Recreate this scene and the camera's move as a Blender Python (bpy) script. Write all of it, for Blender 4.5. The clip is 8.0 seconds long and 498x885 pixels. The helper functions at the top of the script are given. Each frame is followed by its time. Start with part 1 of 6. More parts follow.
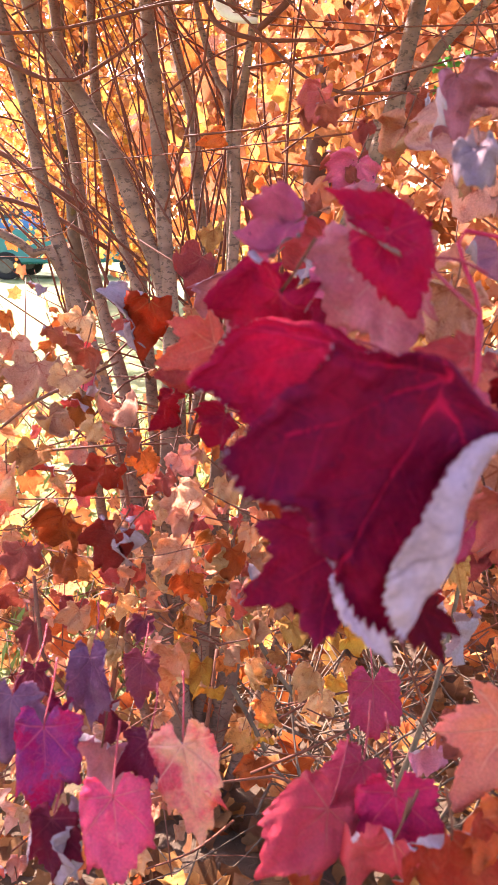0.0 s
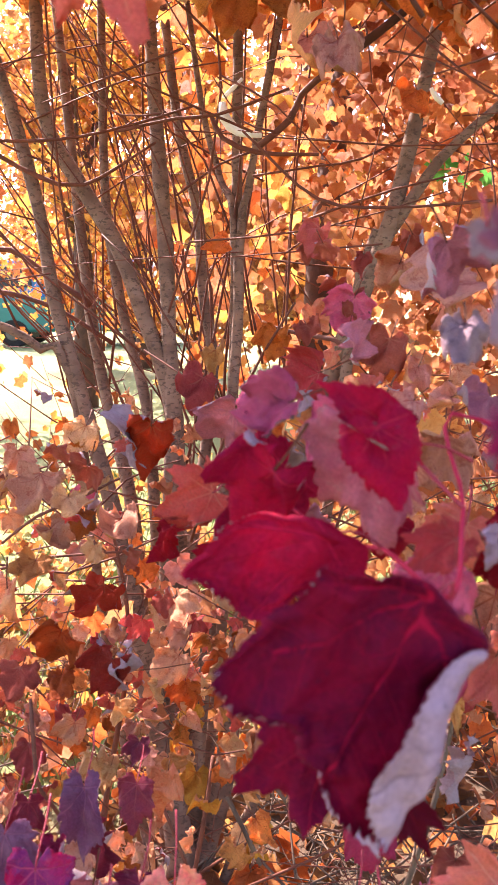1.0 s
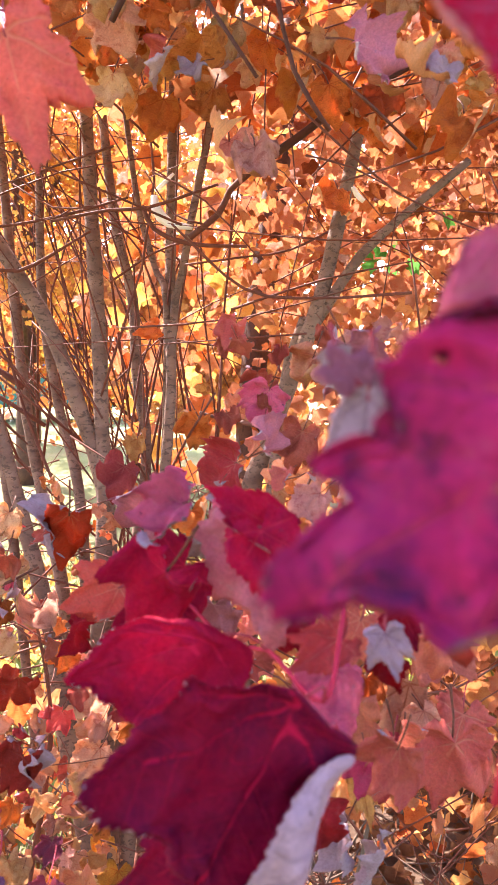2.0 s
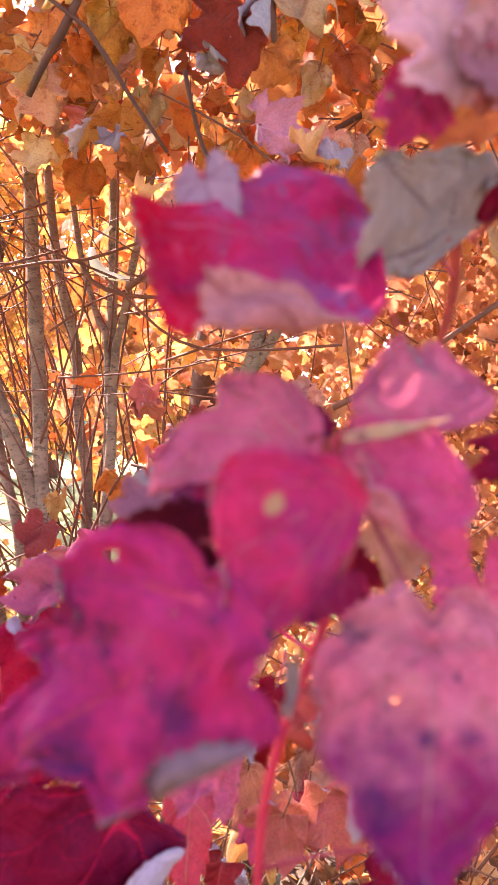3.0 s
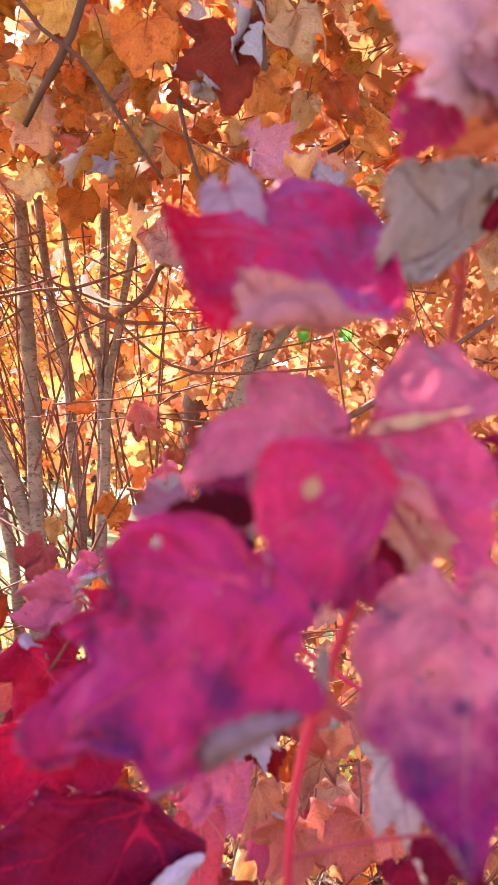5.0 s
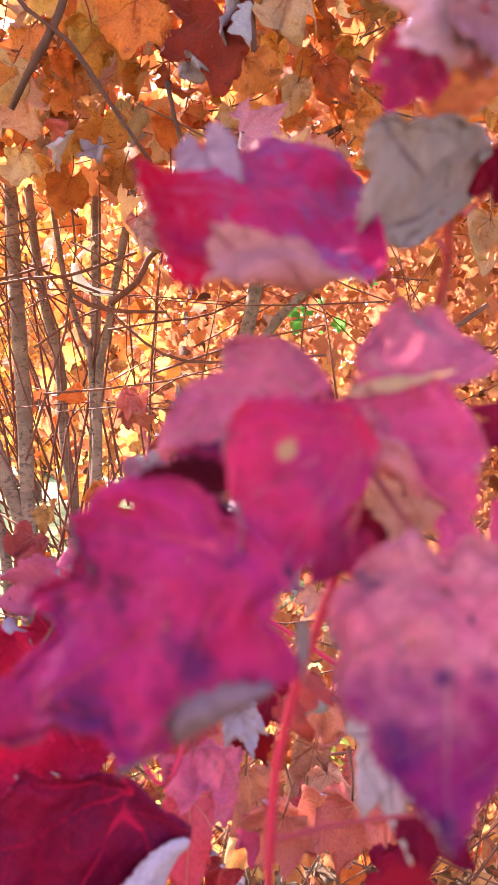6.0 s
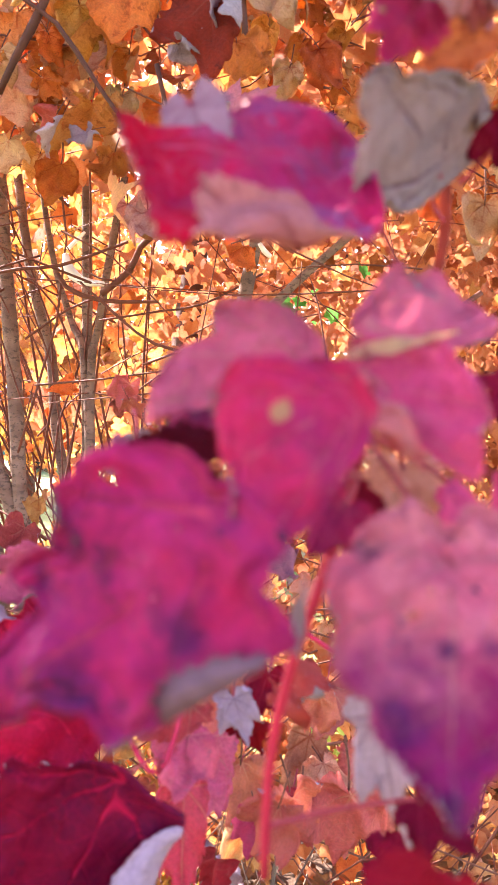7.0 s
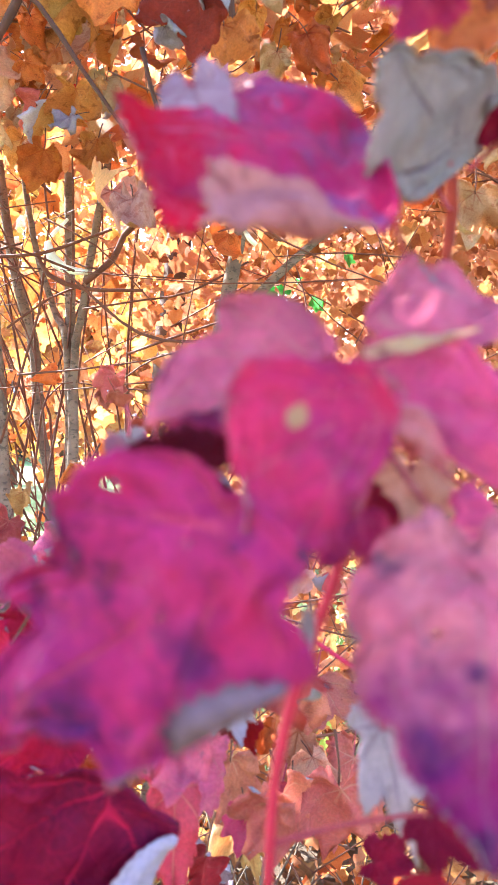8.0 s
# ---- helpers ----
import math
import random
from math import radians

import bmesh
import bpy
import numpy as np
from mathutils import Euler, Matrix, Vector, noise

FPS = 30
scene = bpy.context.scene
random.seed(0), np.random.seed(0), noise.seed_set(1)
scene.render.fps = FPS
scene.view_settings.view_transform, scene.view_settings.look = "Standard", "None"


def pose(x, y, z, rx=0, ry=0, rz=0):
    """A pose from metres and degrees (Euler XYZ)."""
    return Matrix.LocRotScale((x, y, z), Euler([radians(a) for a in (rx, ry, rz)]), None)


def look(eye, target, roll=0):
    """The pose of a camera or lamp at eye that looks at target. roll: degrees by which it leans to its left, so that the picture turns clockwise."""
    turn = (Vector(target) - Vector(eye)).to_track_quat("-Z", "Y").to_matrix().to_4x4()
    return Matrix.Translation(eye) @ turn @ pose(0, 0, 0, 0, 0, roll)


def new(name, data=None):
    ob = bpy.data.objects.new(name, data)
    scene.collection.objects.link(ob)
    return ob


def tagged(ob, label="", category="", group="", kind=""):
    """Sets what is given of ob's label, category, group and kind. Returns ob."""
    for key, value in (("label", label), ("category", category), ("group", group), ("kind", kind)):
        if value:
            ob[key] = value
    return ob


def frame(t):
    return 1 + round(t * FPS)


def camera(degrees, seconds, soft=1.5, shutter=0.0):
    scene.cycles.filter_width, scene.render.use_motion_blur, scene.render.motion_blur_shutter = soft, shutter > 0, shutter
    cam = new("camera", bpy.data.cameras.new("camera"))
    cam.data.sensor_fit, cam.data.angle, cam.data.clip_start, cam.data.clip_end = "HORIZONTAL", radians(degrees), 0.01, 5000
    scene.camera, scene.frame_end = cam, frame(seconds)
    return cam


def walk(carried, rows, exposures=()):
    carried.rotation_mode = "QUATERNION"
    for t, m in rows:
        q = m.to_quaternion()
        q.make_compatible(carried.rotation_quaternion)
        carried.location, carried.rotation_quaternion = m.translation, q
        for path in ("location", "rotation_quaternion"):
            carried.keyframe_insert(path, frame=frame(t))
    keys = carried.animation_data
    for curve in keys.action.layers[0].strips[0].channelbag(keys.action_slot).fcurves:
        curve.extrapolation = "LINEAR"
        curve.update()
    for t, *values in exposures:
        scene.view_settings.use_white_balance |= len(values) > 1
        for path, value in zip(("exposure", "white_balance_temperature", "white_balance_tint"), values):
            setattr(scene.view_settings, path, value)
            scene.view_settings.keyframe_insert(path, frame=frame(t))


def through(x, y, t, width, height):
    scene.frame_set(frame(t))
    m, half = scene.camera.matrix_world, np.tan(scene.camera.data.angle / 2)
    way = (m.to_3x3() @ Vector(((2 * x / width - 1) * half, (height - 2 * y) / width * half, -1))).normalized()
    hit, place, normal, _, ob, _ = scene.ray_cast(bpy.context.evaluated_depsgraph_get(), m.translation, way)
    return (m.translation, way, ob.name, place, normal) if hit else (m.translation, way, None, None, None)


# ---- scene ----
cam = camera(32.0, 8.0, soft=1.6, shutter=0.0)
cam.data.dof.use_dof = True
cam.data.dof.focus_distance = 1.9
cam.data.dof.aperture_fstop = 21.0
PATH = [
    (0, (0.097, 0.024, 1.482), (-0.03, 1.956, 0.984), -1.3),
    (0.5, (0.091, 0.027, 1.505), (-0.05, 1.974, 1.07), -0.8),
    (1, (0.1035, 0.019, 1.551), (-0.029, 1.983, 1.202), -0.6),
    (1.5, (0.135, 0.029, 1.576), (0.035, 2.01, 1.319), -0.5),
    (1.7, (0.134, 0.022, 1.567), (0.074, 2.009, 1.35), -0.2),
    (2.8, (0.1856, -0.0197, 1.5987), (0.2498, 1.9751, 1.4703), -0.59),
    (3, (0.2028, -0.0180, 1.6089), (0.2733, 1.9779, 1.5013), -0.22),
    (3.3, (0.2142, -0.0246, 1.6226), (0.2939, 1.9717, 1.5308), -0.46),
    (3.5, (0.2129, -0.0277, 1.6282), (0.2998, 1.9689, 1.5504), -0.80),
    (4, (0.1896, -0.0331, 1.6154), (0.3065, 1.9632, 1.5784), -0.77),
    (4.2, (0.1794, -0.0294, 1.6148), (0.2902, 1.9670, 1.5702), -0.80),
    (5.3, (0.1933, -0.0290, 1.5976), (0.2895, 1.9681, 1.5504), -1.26),
    (5.5, (0.1933, -0.0301, 1.5993), (0.2928, 1.9666, 1.5435), -1.26),
    (6, (0.1960, -0.0203, 1.5928), (0.3051, 1.9757, 1.5293), -1.38),
    (6.5, (0.1962, -0.0153, 1.5927), (0.3143, 1.9798, 1.5185), -1.51),
    (7, (0.1968, -0.0098, 1.5855), (0.3202, 1.9848, 1.5071), -1.70),
    (7.5, (0.1992, 0.0012, 1.5861), (0.3392, 1.9942, 1.4945), -1.60),
    (7.8, (0.1986, 0.0040, 1.5876), (0.3485, 1.9960, 1.4910), -1.60),
    (8, (0.1917, 0.0046, 1.5890), (0.3536, 1.9952, 1.4824), -1.75),
]
walk(cam, [(t, look(eye, target, roll)) for t, eye, target, roll in PATH],
     exposures=[(0.0, 2.88, 6800, 32.0), (0.5, 2.66, 6800, 32.0), (1.0, 2.58, 6800, 32.0), (1.5, 2.7, 6800, 32.0), (3.0, 3.13, 6800, 30.0), (3.5, 3.22, 6800, 30.0), (4.0, 3.18, 6800, 30.0), (5.5, 3.16, 6800, 31.0), (7.2, 3.22, 6800, 28.0), (7.5, 3.24, 6800, 23.0), (8.0, 3.46, 5400, 0.0)])

# ---- sky and sun ----
SUN_ELEVATION, SUN_TURN = 44.0, -38.0      # degrees; turn from +y, towards +x positive
world = bpy.data.worlds.new("sky")
scene.world = world
world.use_nodes = True
wn = world.node_tree
sky = wn.nodes.new("ShaderNodeTexSky")
sky.sky_type, sky.sun_disc = "NISHITA", False
sky.sun_elevation, sky.sun_rotation = radians(SUN_ELEVATION), radians(SUN_TURN)
sky.dust_density = 2.0
wn.links.new(sky.outputs[0], wn.nodes["Background"].inputs[0])
wn.nodes["Background"].inputs[1].default_value = 0.125
sun = new("sun", bpy.data.lights.new("sun", "SUN"))
sun.data.energy, sun.data.angle, sun.data.color = 4.5, radians(0.5), (1.0, 0.93, 0.82)
se, st = radians(SUN_ELEVATION), radians(SUN_TURN)
SUNWARD = Vector((math.sin(st) * math.cos(se), math.cos(st) * math.cos(se), math.sin(se)))
sun.matrix_world = look(SUNWARD * 30, (0, 0, 0))

# ---- materials ----
def links_of(mat):
    mat.use_nodes = True
    nt = mat.node_tree
    nt.nodes.clear()
    return nt, nt.nodes, nt.links


def mixed(nt, fac, a, b, mode="MIX"):
    n = nt.nodes.new("ShaderNodeMix")
    n.data_type, n.blend_type = "RGBA", mode
    for socket, value in ((n.inputs[0], fac), (n.inputs[6], a), (n.inputs[7], b)):
        if isinstance(value, (int, float)):
            socket.default_value = value
        elif isinstance(value, tuple):
            socket.default_value = (*value[:3], 1.0)
        else:
            nt.links.new(value, socket)
    return n.outputs[2]


def calc(nt, op, a, b=0.0, c=0.0):
    n = nt.nodes.new("ShaderNodeMath")
    n.operation = op
    for socket, value in zip(n.inputs, (a, b, c)):
        if isinstance(value, (int, float)):
            socket.default_value = value
        else:
            nt.links.new(value, socket)
    return n.outputs[0]


def ramp(nt, value, lo, hi, to_lo=0.0, to_hi=1.0):
    n = nt.nodes.new("ShaderNodeMapRange")
    n.interpolation_type = "SMOOTHSTEP"
    nt.links.new(value, n.inputs[0])
    for socket, v in zip(n.inputs[1:5], (lo, hi, to_lo, to_hi)):
        socket.default_value = v
    return n.outputs[0]


def noise_at(nt, vector, scale, detail=4.0, rough=0.6):
    n = nt.nodes.new("ShaderNodeTexNoise")
    n.inputs["Scale"].default_value, n.inputs["Detail"].default_value, n.inputs["Roughness"].default_value = scale, detail, rough
    nt.links.new(vector, n.inputs["Vector"])
    return n.outputs["Fac"]


def leaf_material(name, main, second, spot, vein, through=0.42, rough=0.56, spots=0.62, vein_strength=0.75, island=False, vary=0.16, bleach=0.3, tip=None, tip_from=0.66, patch=None, marks=0.0, stains=()):
    """Blade of a leaf: blotches at two scales, a net of veins from the second UV map, light through the blade."""
    mat = bpy.data.materials.new(name)
    nt, nodes, links = links_of(mat)
    info = nodes.new("ShaderNodeNewGeometry" if island else "ShaderNodeObjectInfo")
    chance = info.outputs["Random Per Island"] if island else info.outputs["Random"]
    flat = nodes.new("ShaderNodeUVMap")
    flat.uv_map = "blade"
    moved = nodes.new("ShaderNodeVectorMath")
    moved.operation = "ADD"
    shift = nodes.new("ShaderNodeCombineXYZ")
    links.new(calc(nt, "MULTIPLY", chance, 37.0), shift.inputs[0])
    links.new(calc(nt, "MULTIPLY", chance, 91.0), shift.inputs[1])
    links.new(flat.outputs[0], moved.inputs[0])
    links.new(shift.outputs[0], moved.inputs[1])
    v = moved.outputs[0]
    col = mixed(nt, ramp(nt, noise_at(nt, v, 1.7, 6.0), 0.40, 0.60), main, second)
    if patch:
        gap = nodes.new("ShaderNodeVectorMath")
        gap.operation = "DISTANCE"
        gap.inputs[1].default_value = (patch[0], patch[1], 0.0)
        links.new(flat.outputs[0], gap.inputs[0])
        ring = calc(nt, "MULTIPLY_ADD", noise_at(nt, v, 9.0, 4.0), 0.13, gap.outputs["Value"])
        dead = ramp(nt, ring, patch[2] + 0.02, patch[2] + 0.05, 0.85, 0.0)
    col = mixed(nt, calc(nt, "MULTIPLY", ramp(nt, noise_at(nt, v, 4.2, 6.0, 0.72), spots, spots + 0.04), 0.85), col, spot)
    grain = noise_at(nt, v, 30.0, 4.0, 0.7)
    col = mixed(nt, 0.28, col, mixed(nt, ramp(nt, grain, 0.3, 0.7), tuple(c * 0.5 for c in main), tuple(min(1, c * 1.55 + 0.01) for c in main)))
    col = mixed(nt, calc(nt, "MULTIPLY", ramp(nt, noise_at(nt, v, 11.0, 4.0, 0.7), 0.66, 0.72), 0.7), col, tuple(c * 0.3 for c in spot))
    pale = tuple(0.5 * a + 0.5 * b for a, b in zip(vein, (0.75, 0.5, 0.45)))
    col = mixed(nt, calc(nt, "MULTIPLY", ramp(nt, noise_at(nt, v, 3.1, 7.0, 0.75), 0.56, 0.74), bleach), col, pale)
    if tip:
        part_uv = nodes.new("ShaderNodeSeparateXYZ")
        links.new(flat.outputs[0], part_uv.inputs[0])
        far = calc(nt, "MULTIPLY_ADD", noise_at(nt, v, 2.6, 7.0, 0.7), 1.1, part_uv.outputs[1])
        col = mixed(nt, ramp(nt, far, tip_from, tip_from + 0.42), col, tip)
    veins = nodes.new("ShaderNodeUVMap")
    veins.uv_map = "veins"
    sep = nodes.new("ShaderNodeSeparateXYZ")
    links.new(veins.outputs[0], sep.inputs[0])
    shaky = calc(nt, "MULTIPLY_ADD", noise_at(nt, v, 5.0, 3.0), 0.020, sep.outputs[0])
    first = ramp(nt, shaky, 0.012, 0.020, 1.0, 0.0)
    wob = calc(nt, "MULTIPLY_ADD", noise_at(nt, v, 3.5, 3.0), 0.09, sep.outputs[1])
    side = ramp(nt, calc(nt, "PINGPONG", wob, 0.075), 0.001, 0.006, 0.5, 0.0)
    side = calc(nt, "MULTIPLY", side, ramp(nt, sep.outputs[0], 0.15, 0.34, 1.0, 0.2))
    cells = nodes.new("ShaderNodeTexVoronoi")
    cells.feature = "DISTANCE_TO_EDGE"
    cells.inputs["Scale"].default_value = 15.0
    links.new(v, cells.inputs["Vector"])
    fine_net = ramp(nt, cells.outputs["Distance"], 0.0, 0.055, 0.20, 0.0)
    net = calc(nt, "MAXIMUM", calc(nt, "MAXIMUM", first, side), fine_net)
    if marks:
        bent = nodes.new("ShaderNodeVectorMath")
        bent.operation = "MULTIPLY_ADD"
        push = nodes.new("ShaderNodeTexNoise")
        push.inputs["Scale"].default_value = 5.0
        links.new(v, push.inputs["Vector"])
        links.new(push.outputs["Color"], bent.inputs[0])
        bent.inputs[1].default_value = (0.09, 0.09, 0.0)
        links.new(v, bent.inputs[2])
        wide = nodes.new("ShaderNodeTexVoronoi")
        wide.feature = "DISTANCE_TO_EDGE"
        wide.inputs["Scale"].default_value = 6.5
        links.new(bent.outputs[0], wide.inputs["Vector"])
        lines = calc(nt, "MULTIPLY", ramp(nt, wide.outputs["Distance"], 0.006, 0.022, 0.75, 0.0), ramp(nt, noise_at(nt, v, 2.6, 2.0), 0.42, 0.58))
        net = calc(nt, "MAXIMUM", net, lines)
        smudge = calc(nt, "MULTIPLY", ramp(nt, noise_at(nt, v, 1.5, 9.0, 0.66), 0.45, 0.62), marks)
        col = mixed(nt, smudge, col, (0.15, 0.010, 0.11))
    col = mixed(nt, calc(nt, "MULTIPLY", net, vein_strength), col, vein)
    if marks:
        dots = nodes.new("ShaderNodeTexVoronoi")
        dots.inputs["Scale"].default_value = 6.0
        links.new(bent.outputs[0], dots.inputs["Vector"])
        pick = nodes.new("ShaderNodeSeparateXYZ")
        links.new(dots.outputs["Color"], pick.inputs[0])
        some = ramp(nt, pick.outputs[0], 0.84, 0.86)
        size = calc(nt, "MULTIPLY_ADD", pick.outputs[1], -0.14, calc(nt, "MULTIPLY_ADD", noise_at(nt, v, 24.0, 2.0), 0.22, calc(nt, "SUBTRACT", dots.outputs["Distance"], 0.11)))
        col = mixed(nt, calc(nt, "MULTIPLY", ramp(nt, size, 0.035, 0.075, 0.85, 0.0), some), col, (0.035, 0.015, 0.05))
        col = mixed(nt, calc(nt, "MULTIPLY", ramp(nt, size, -0.03, -0.012, 0.4, 0.0), some), col, (0.46, 0.30, 0.28))
    for x, y, r in stains:
        gap = nodes.new("ShaderNodeVectorMath")
        gap.operation = "DISTANCE"
        gap.inputs[1].default_value = (x, y, 0.0)
        links.new(flat.outputs[0], gap.inputs[0])
        ring = calc(nt, "MULTIPLY_ADD", noise_at(nt, v, 7.0, 5.0, 0.7), r * 3.2, gap.outputs["Value"])
        col = mixed(nt, ramp(nt, ring, r * 1.5, r * 2.9, 0.8, 0.0), col, (0.075, 0.016, 0.10))
    if patch:
        col = mixed(nt, dead, col, (0.60, 0.32, 0.16))
    hue = nodes.new("ShaderNodeHueSaturation")
    links.new(col, hue.inputs["Color"])
    links.new(calc(nt, "MULTIPLY_ADD", chance, vary * 0.10, 0.5 - vary * 0.05), hue.inputs["Hue"])
    links.new(calc(nt, "MULTIPLY_ADD", calc(nt, "FRACT", calc(nt, "MULTIPLY", chance, 7.31)), vary * 3.2, 1.0 - vary * 1.6), hue.inputs["Value"])
    col = hue.outputs[0]
    bump = nodes.new("ShaderNodeBump")
    bump.inputs["Strength"].default_value, bump.inputs["Distance"].default_value = 0.9, 0.0028
    links.new(calc(nt, "ADD", calc(nt, "MULTIPLY", net, -0.6), calc(nt, "MULTIPLY", grain, 0.5)), bump.inputs["Height"])
    skin = nodes.new("ShaderNodeBsdfPrincipled")
    skin.inputs["Specular IOR Level"].default_value = 0.06
    links.new(col, skin.inputs["Base Color"])
    links.new(ramp(nt, grain, 0.3, 0.7, rough - 0.08, rough + 0.12), skin.inputs["Roughness"])
    links.new(bump.outputs[0], skin.inputs["Normal"])
    glow = nodes.new("ShaderNodeBsdfTranslucent")
    links.new(col, glow.inputs[0])
    mix = nodes.new("ShaderNodeMixShader")
    mix.inputs[0].default_value = through
    links.new(skin.outputs[0], mix.inputs[1])
    links.new(glow.outputs[0], mix.inputs[2])
    out = nodes.new("ShaderNodeOutputMaterial")
    links.new(mix.outputs[0], out.inputs[0])
    return mat


def solid_material(name, main, second, scale, rough=0.8, spot=None, bump_size=0.002, stretch=(1, 1, 1), spots=0.62, metal=0.0, gloss=0.3):
    mat = bpy.data.materials.new(name)
    nt, nodes, links = links_of(mat)
    where = nodes.new("ShaderNodeTexCoord")
    place = nodes.new("ShaderNodeMapping")
    place.inputs["Scale"].default_value = stretch
    links.new(where.outputs["Object"], place.inputs[0])
    v = place.outputs[0]
    big = noise_at(nt, v, scale, 5.0)
    fine = noise_at(nt, v, scale * 7, 4.0, 0.7)
    col = mixed(nt, ramp(nt, big, 0.35, 0.65), main, second)
    if spot:
        col = mixed(nt, calc(nt, "MULTIPLY", ramp(nt, fine, spots, spots + 0.06), 0.9), col, spot)
    col = mixed(nt, 0.3, col, mixed(nt, fine, tuple(c * 0.5 for c in main), tuple(min(1, c * 1.4) for c in main)))
    bump = nodes.new("ShaderNodeBump")
    bump.inputs["Strength"].default_value, bump.inputs["Distance"].default_value = 0.6, bump_size
    links.new(fine, bump.inputs["Height"])
    skin = nodes.new("ShaderNodeBsdfPrincipled")
    skin.inputs["Roughness"].default_value, skin.inputs["Metallic"].default_value = rough, metal
    skin.inputs["Specular IOR Level"].default_value = gloss
    links.new(col, skin.inputs["Base Color"])
    links.new(bump.outputs[0], skin.inputs["Normal"])
    out = nodes.new("ShaderNodeOutputMaterial")
    links.new(skin.outputs[0], out.inputs[0])
    return mat


BLADE = {}
WARM = ("salmon", "salmonpink", "tan", "tanbrown", "gold", "goldtan", "orange", "orangebrown", "rust", "rustorange", "peach", "yellow")


def blade(name, main, second, spot, vein, **more):
    if name in WARM:
        vein = tuple(c * k for c, k in zip(main, (0.72, 0.38, 0.35)))
        more["spots"] = 0.555
    BLADE[name] = leaf_material("leaf_" + name, main, second, spot, vein, **more)


blade("wine", (0.20, 0.002, 0.026), (0.10, 0.003, 0.032), (0.04, 0.006, 0.035), (0.52, 0.010, 0.06), through=0.27, bleach=0.0, vein_strength=0.9, vary=0.05)
blade("winedark", (0.10, 0.0015, 0.008), (0.07, 0.0015, 0.01), (0.04, 0.003, 0.015), (0.2, 0.004, 0.02), through=0.12, bleach=0.0, vary=0.05)
blade("crimsondark", (0.26, 0.004, 0.028), (0.16, 0.005, 0.032), (0.12, 0.02, 0.06), (0.52, 0.018, 0.05), through=0.36, bleach=0.1, vary=0.07)
blade("crimsonmid", (0.40, 0.006, 0.036), (0.26, 0.005, 0.036), (0.12, 0.012, 0.05), (0.66, 0.02, 0.075), through=0.4, bleach=0.1, vary=0.07)
blade("crimsonred", (0.54, 0.007, 0.04), (0.34, 0.008, 0.052), (0.22, 0.03, 0.09), (0.72, 0.04, 0.08), bleach=0.15, vary=0.07)
blade("crimson", (0.36, 0.006, 0.025), (0.23, 0.006, 0.03), (0.14, 0.01, 0.045), (0.5, 0.03, 0.06), bleach=0.1)
blade("magenta", (0.54, 0.016, 0.108), (0.43, 0.024, 0.145), (0.035, 0.016, 0.07), (0.74, 0.07, 0.13), spots=0.55, vary=0.03, vein_strength=0.6, marks=0.5, stains=((-0.16, 0.30, 0.13), (-0.08, 0.62, 0.09)))
blade("magenta2", (0.74, 0.026, 0.115), (0.62, 0.034, 0.155), (0.2, 0.03, 0.14), (0.8, 0.14, 0.22), spots=0.61, patch=(0.30, 0.39, 0.08), vary=0.03, marks=0.3)
blade("magpink", (0.70, 0.075, 0.18), (0.62, 0.06, 0.18), (0.22, 0.04, 0.15), (0.76, 0.16, 0.22), spots=0.6, marks=0.45)
blade("pink", (0.86, 0.15, 0.255), (0.79, 0.105, 0.215), (0.45, 0.13, 0.20), (0.80, 0.26, 0.28), vary=0.07, marks=0.3)
blade("palerose", (0.62, 0.18, 0.22), (0.56, 0.11, 0.17), (0.58, 0.27, 0.28), (0.66, 0.28, 0.29), spots=0.57)
blade("pinkpurple", (0.90, 0.23, 0.29), (0.80, 0.10, 0.19), (0.05, 0.02, 0.09), (0.72, 0.24, 0.28), spots=0.59, tip=(0.34, 0.014, 0.12), tip_from=0.82, vary=0.05, vein_strength=0.55, marks=0.15, stains=((0.17, 0.62, 0.12), (0.02, 0.9, 0.07), (0.02, 0.38, 0.05), (-0.14, 0.36, 0.06)))
blade("mauvepink", (0.54, 0.17, 0.215), (0.45, 0.15, 0.22), (0.3, 0.14, 0.22), (0.6, 0.24, 0.28))
blade("violet", (0.50, 0.008, 0.06), (0.22, 0.04, 0.17), (0.15, 0.06, 0.19), (0.55, 0.08, 0.16), spots=0.53, vary=0.07, marks=0.4)
# tip: crimson of the lobe lit from behind, put into the colour
blade("violetred", (0.56, 0.012, 0.085), (0.27, 0.07, 0.21), (0.19, 0.10, 0.24), (0.55, 0.08, 0.16), spots=0.55, vary=0.05, marks=0.4, tip=(0.48, 0.002, 0.026), tip_from=0.92)
blade("mauve", (0.42, 0.27, 0.30), (0.36, 0.225, 0.255), (0.27, 0.18, 0.2), (0.24, 0.13, 0.17), through=0.3, vary=0.1)
blade("greyunder", (0.25, 0.172, 0.20), (0.36, 0.21, 0.205), (0.42, 0.31, 0.29), (0.12, 0.04, 0.07), through=0.3)
blade("blush", (0.80, 0.33, 0.38), (0.74, 0.24, 0.31), (0.55, 0.16, 0.24), (0.80, 0.40, 0.42), vary=0.05, marks=0.12)
blade("cream", (0.88, 0.62, 0.44), (0.84, 0.55, 0.38), (0.7, 0.4, 0.25), (0.85, 0.6, 0.42), through=0.6, vary=0.04)
blade("peach", (0.70, 0.30, 0.16), (0.68, 0.22, 0.14), (0.6, 0.12, 0.05), (0.74, 0.36, 0.24))
blade("pinkpeach", (0.60, 0.08, 0.13), (0.70, 0.38, 0.22), (0.5, 0.05, 0.1), (0.72, 0.3, 0.24))
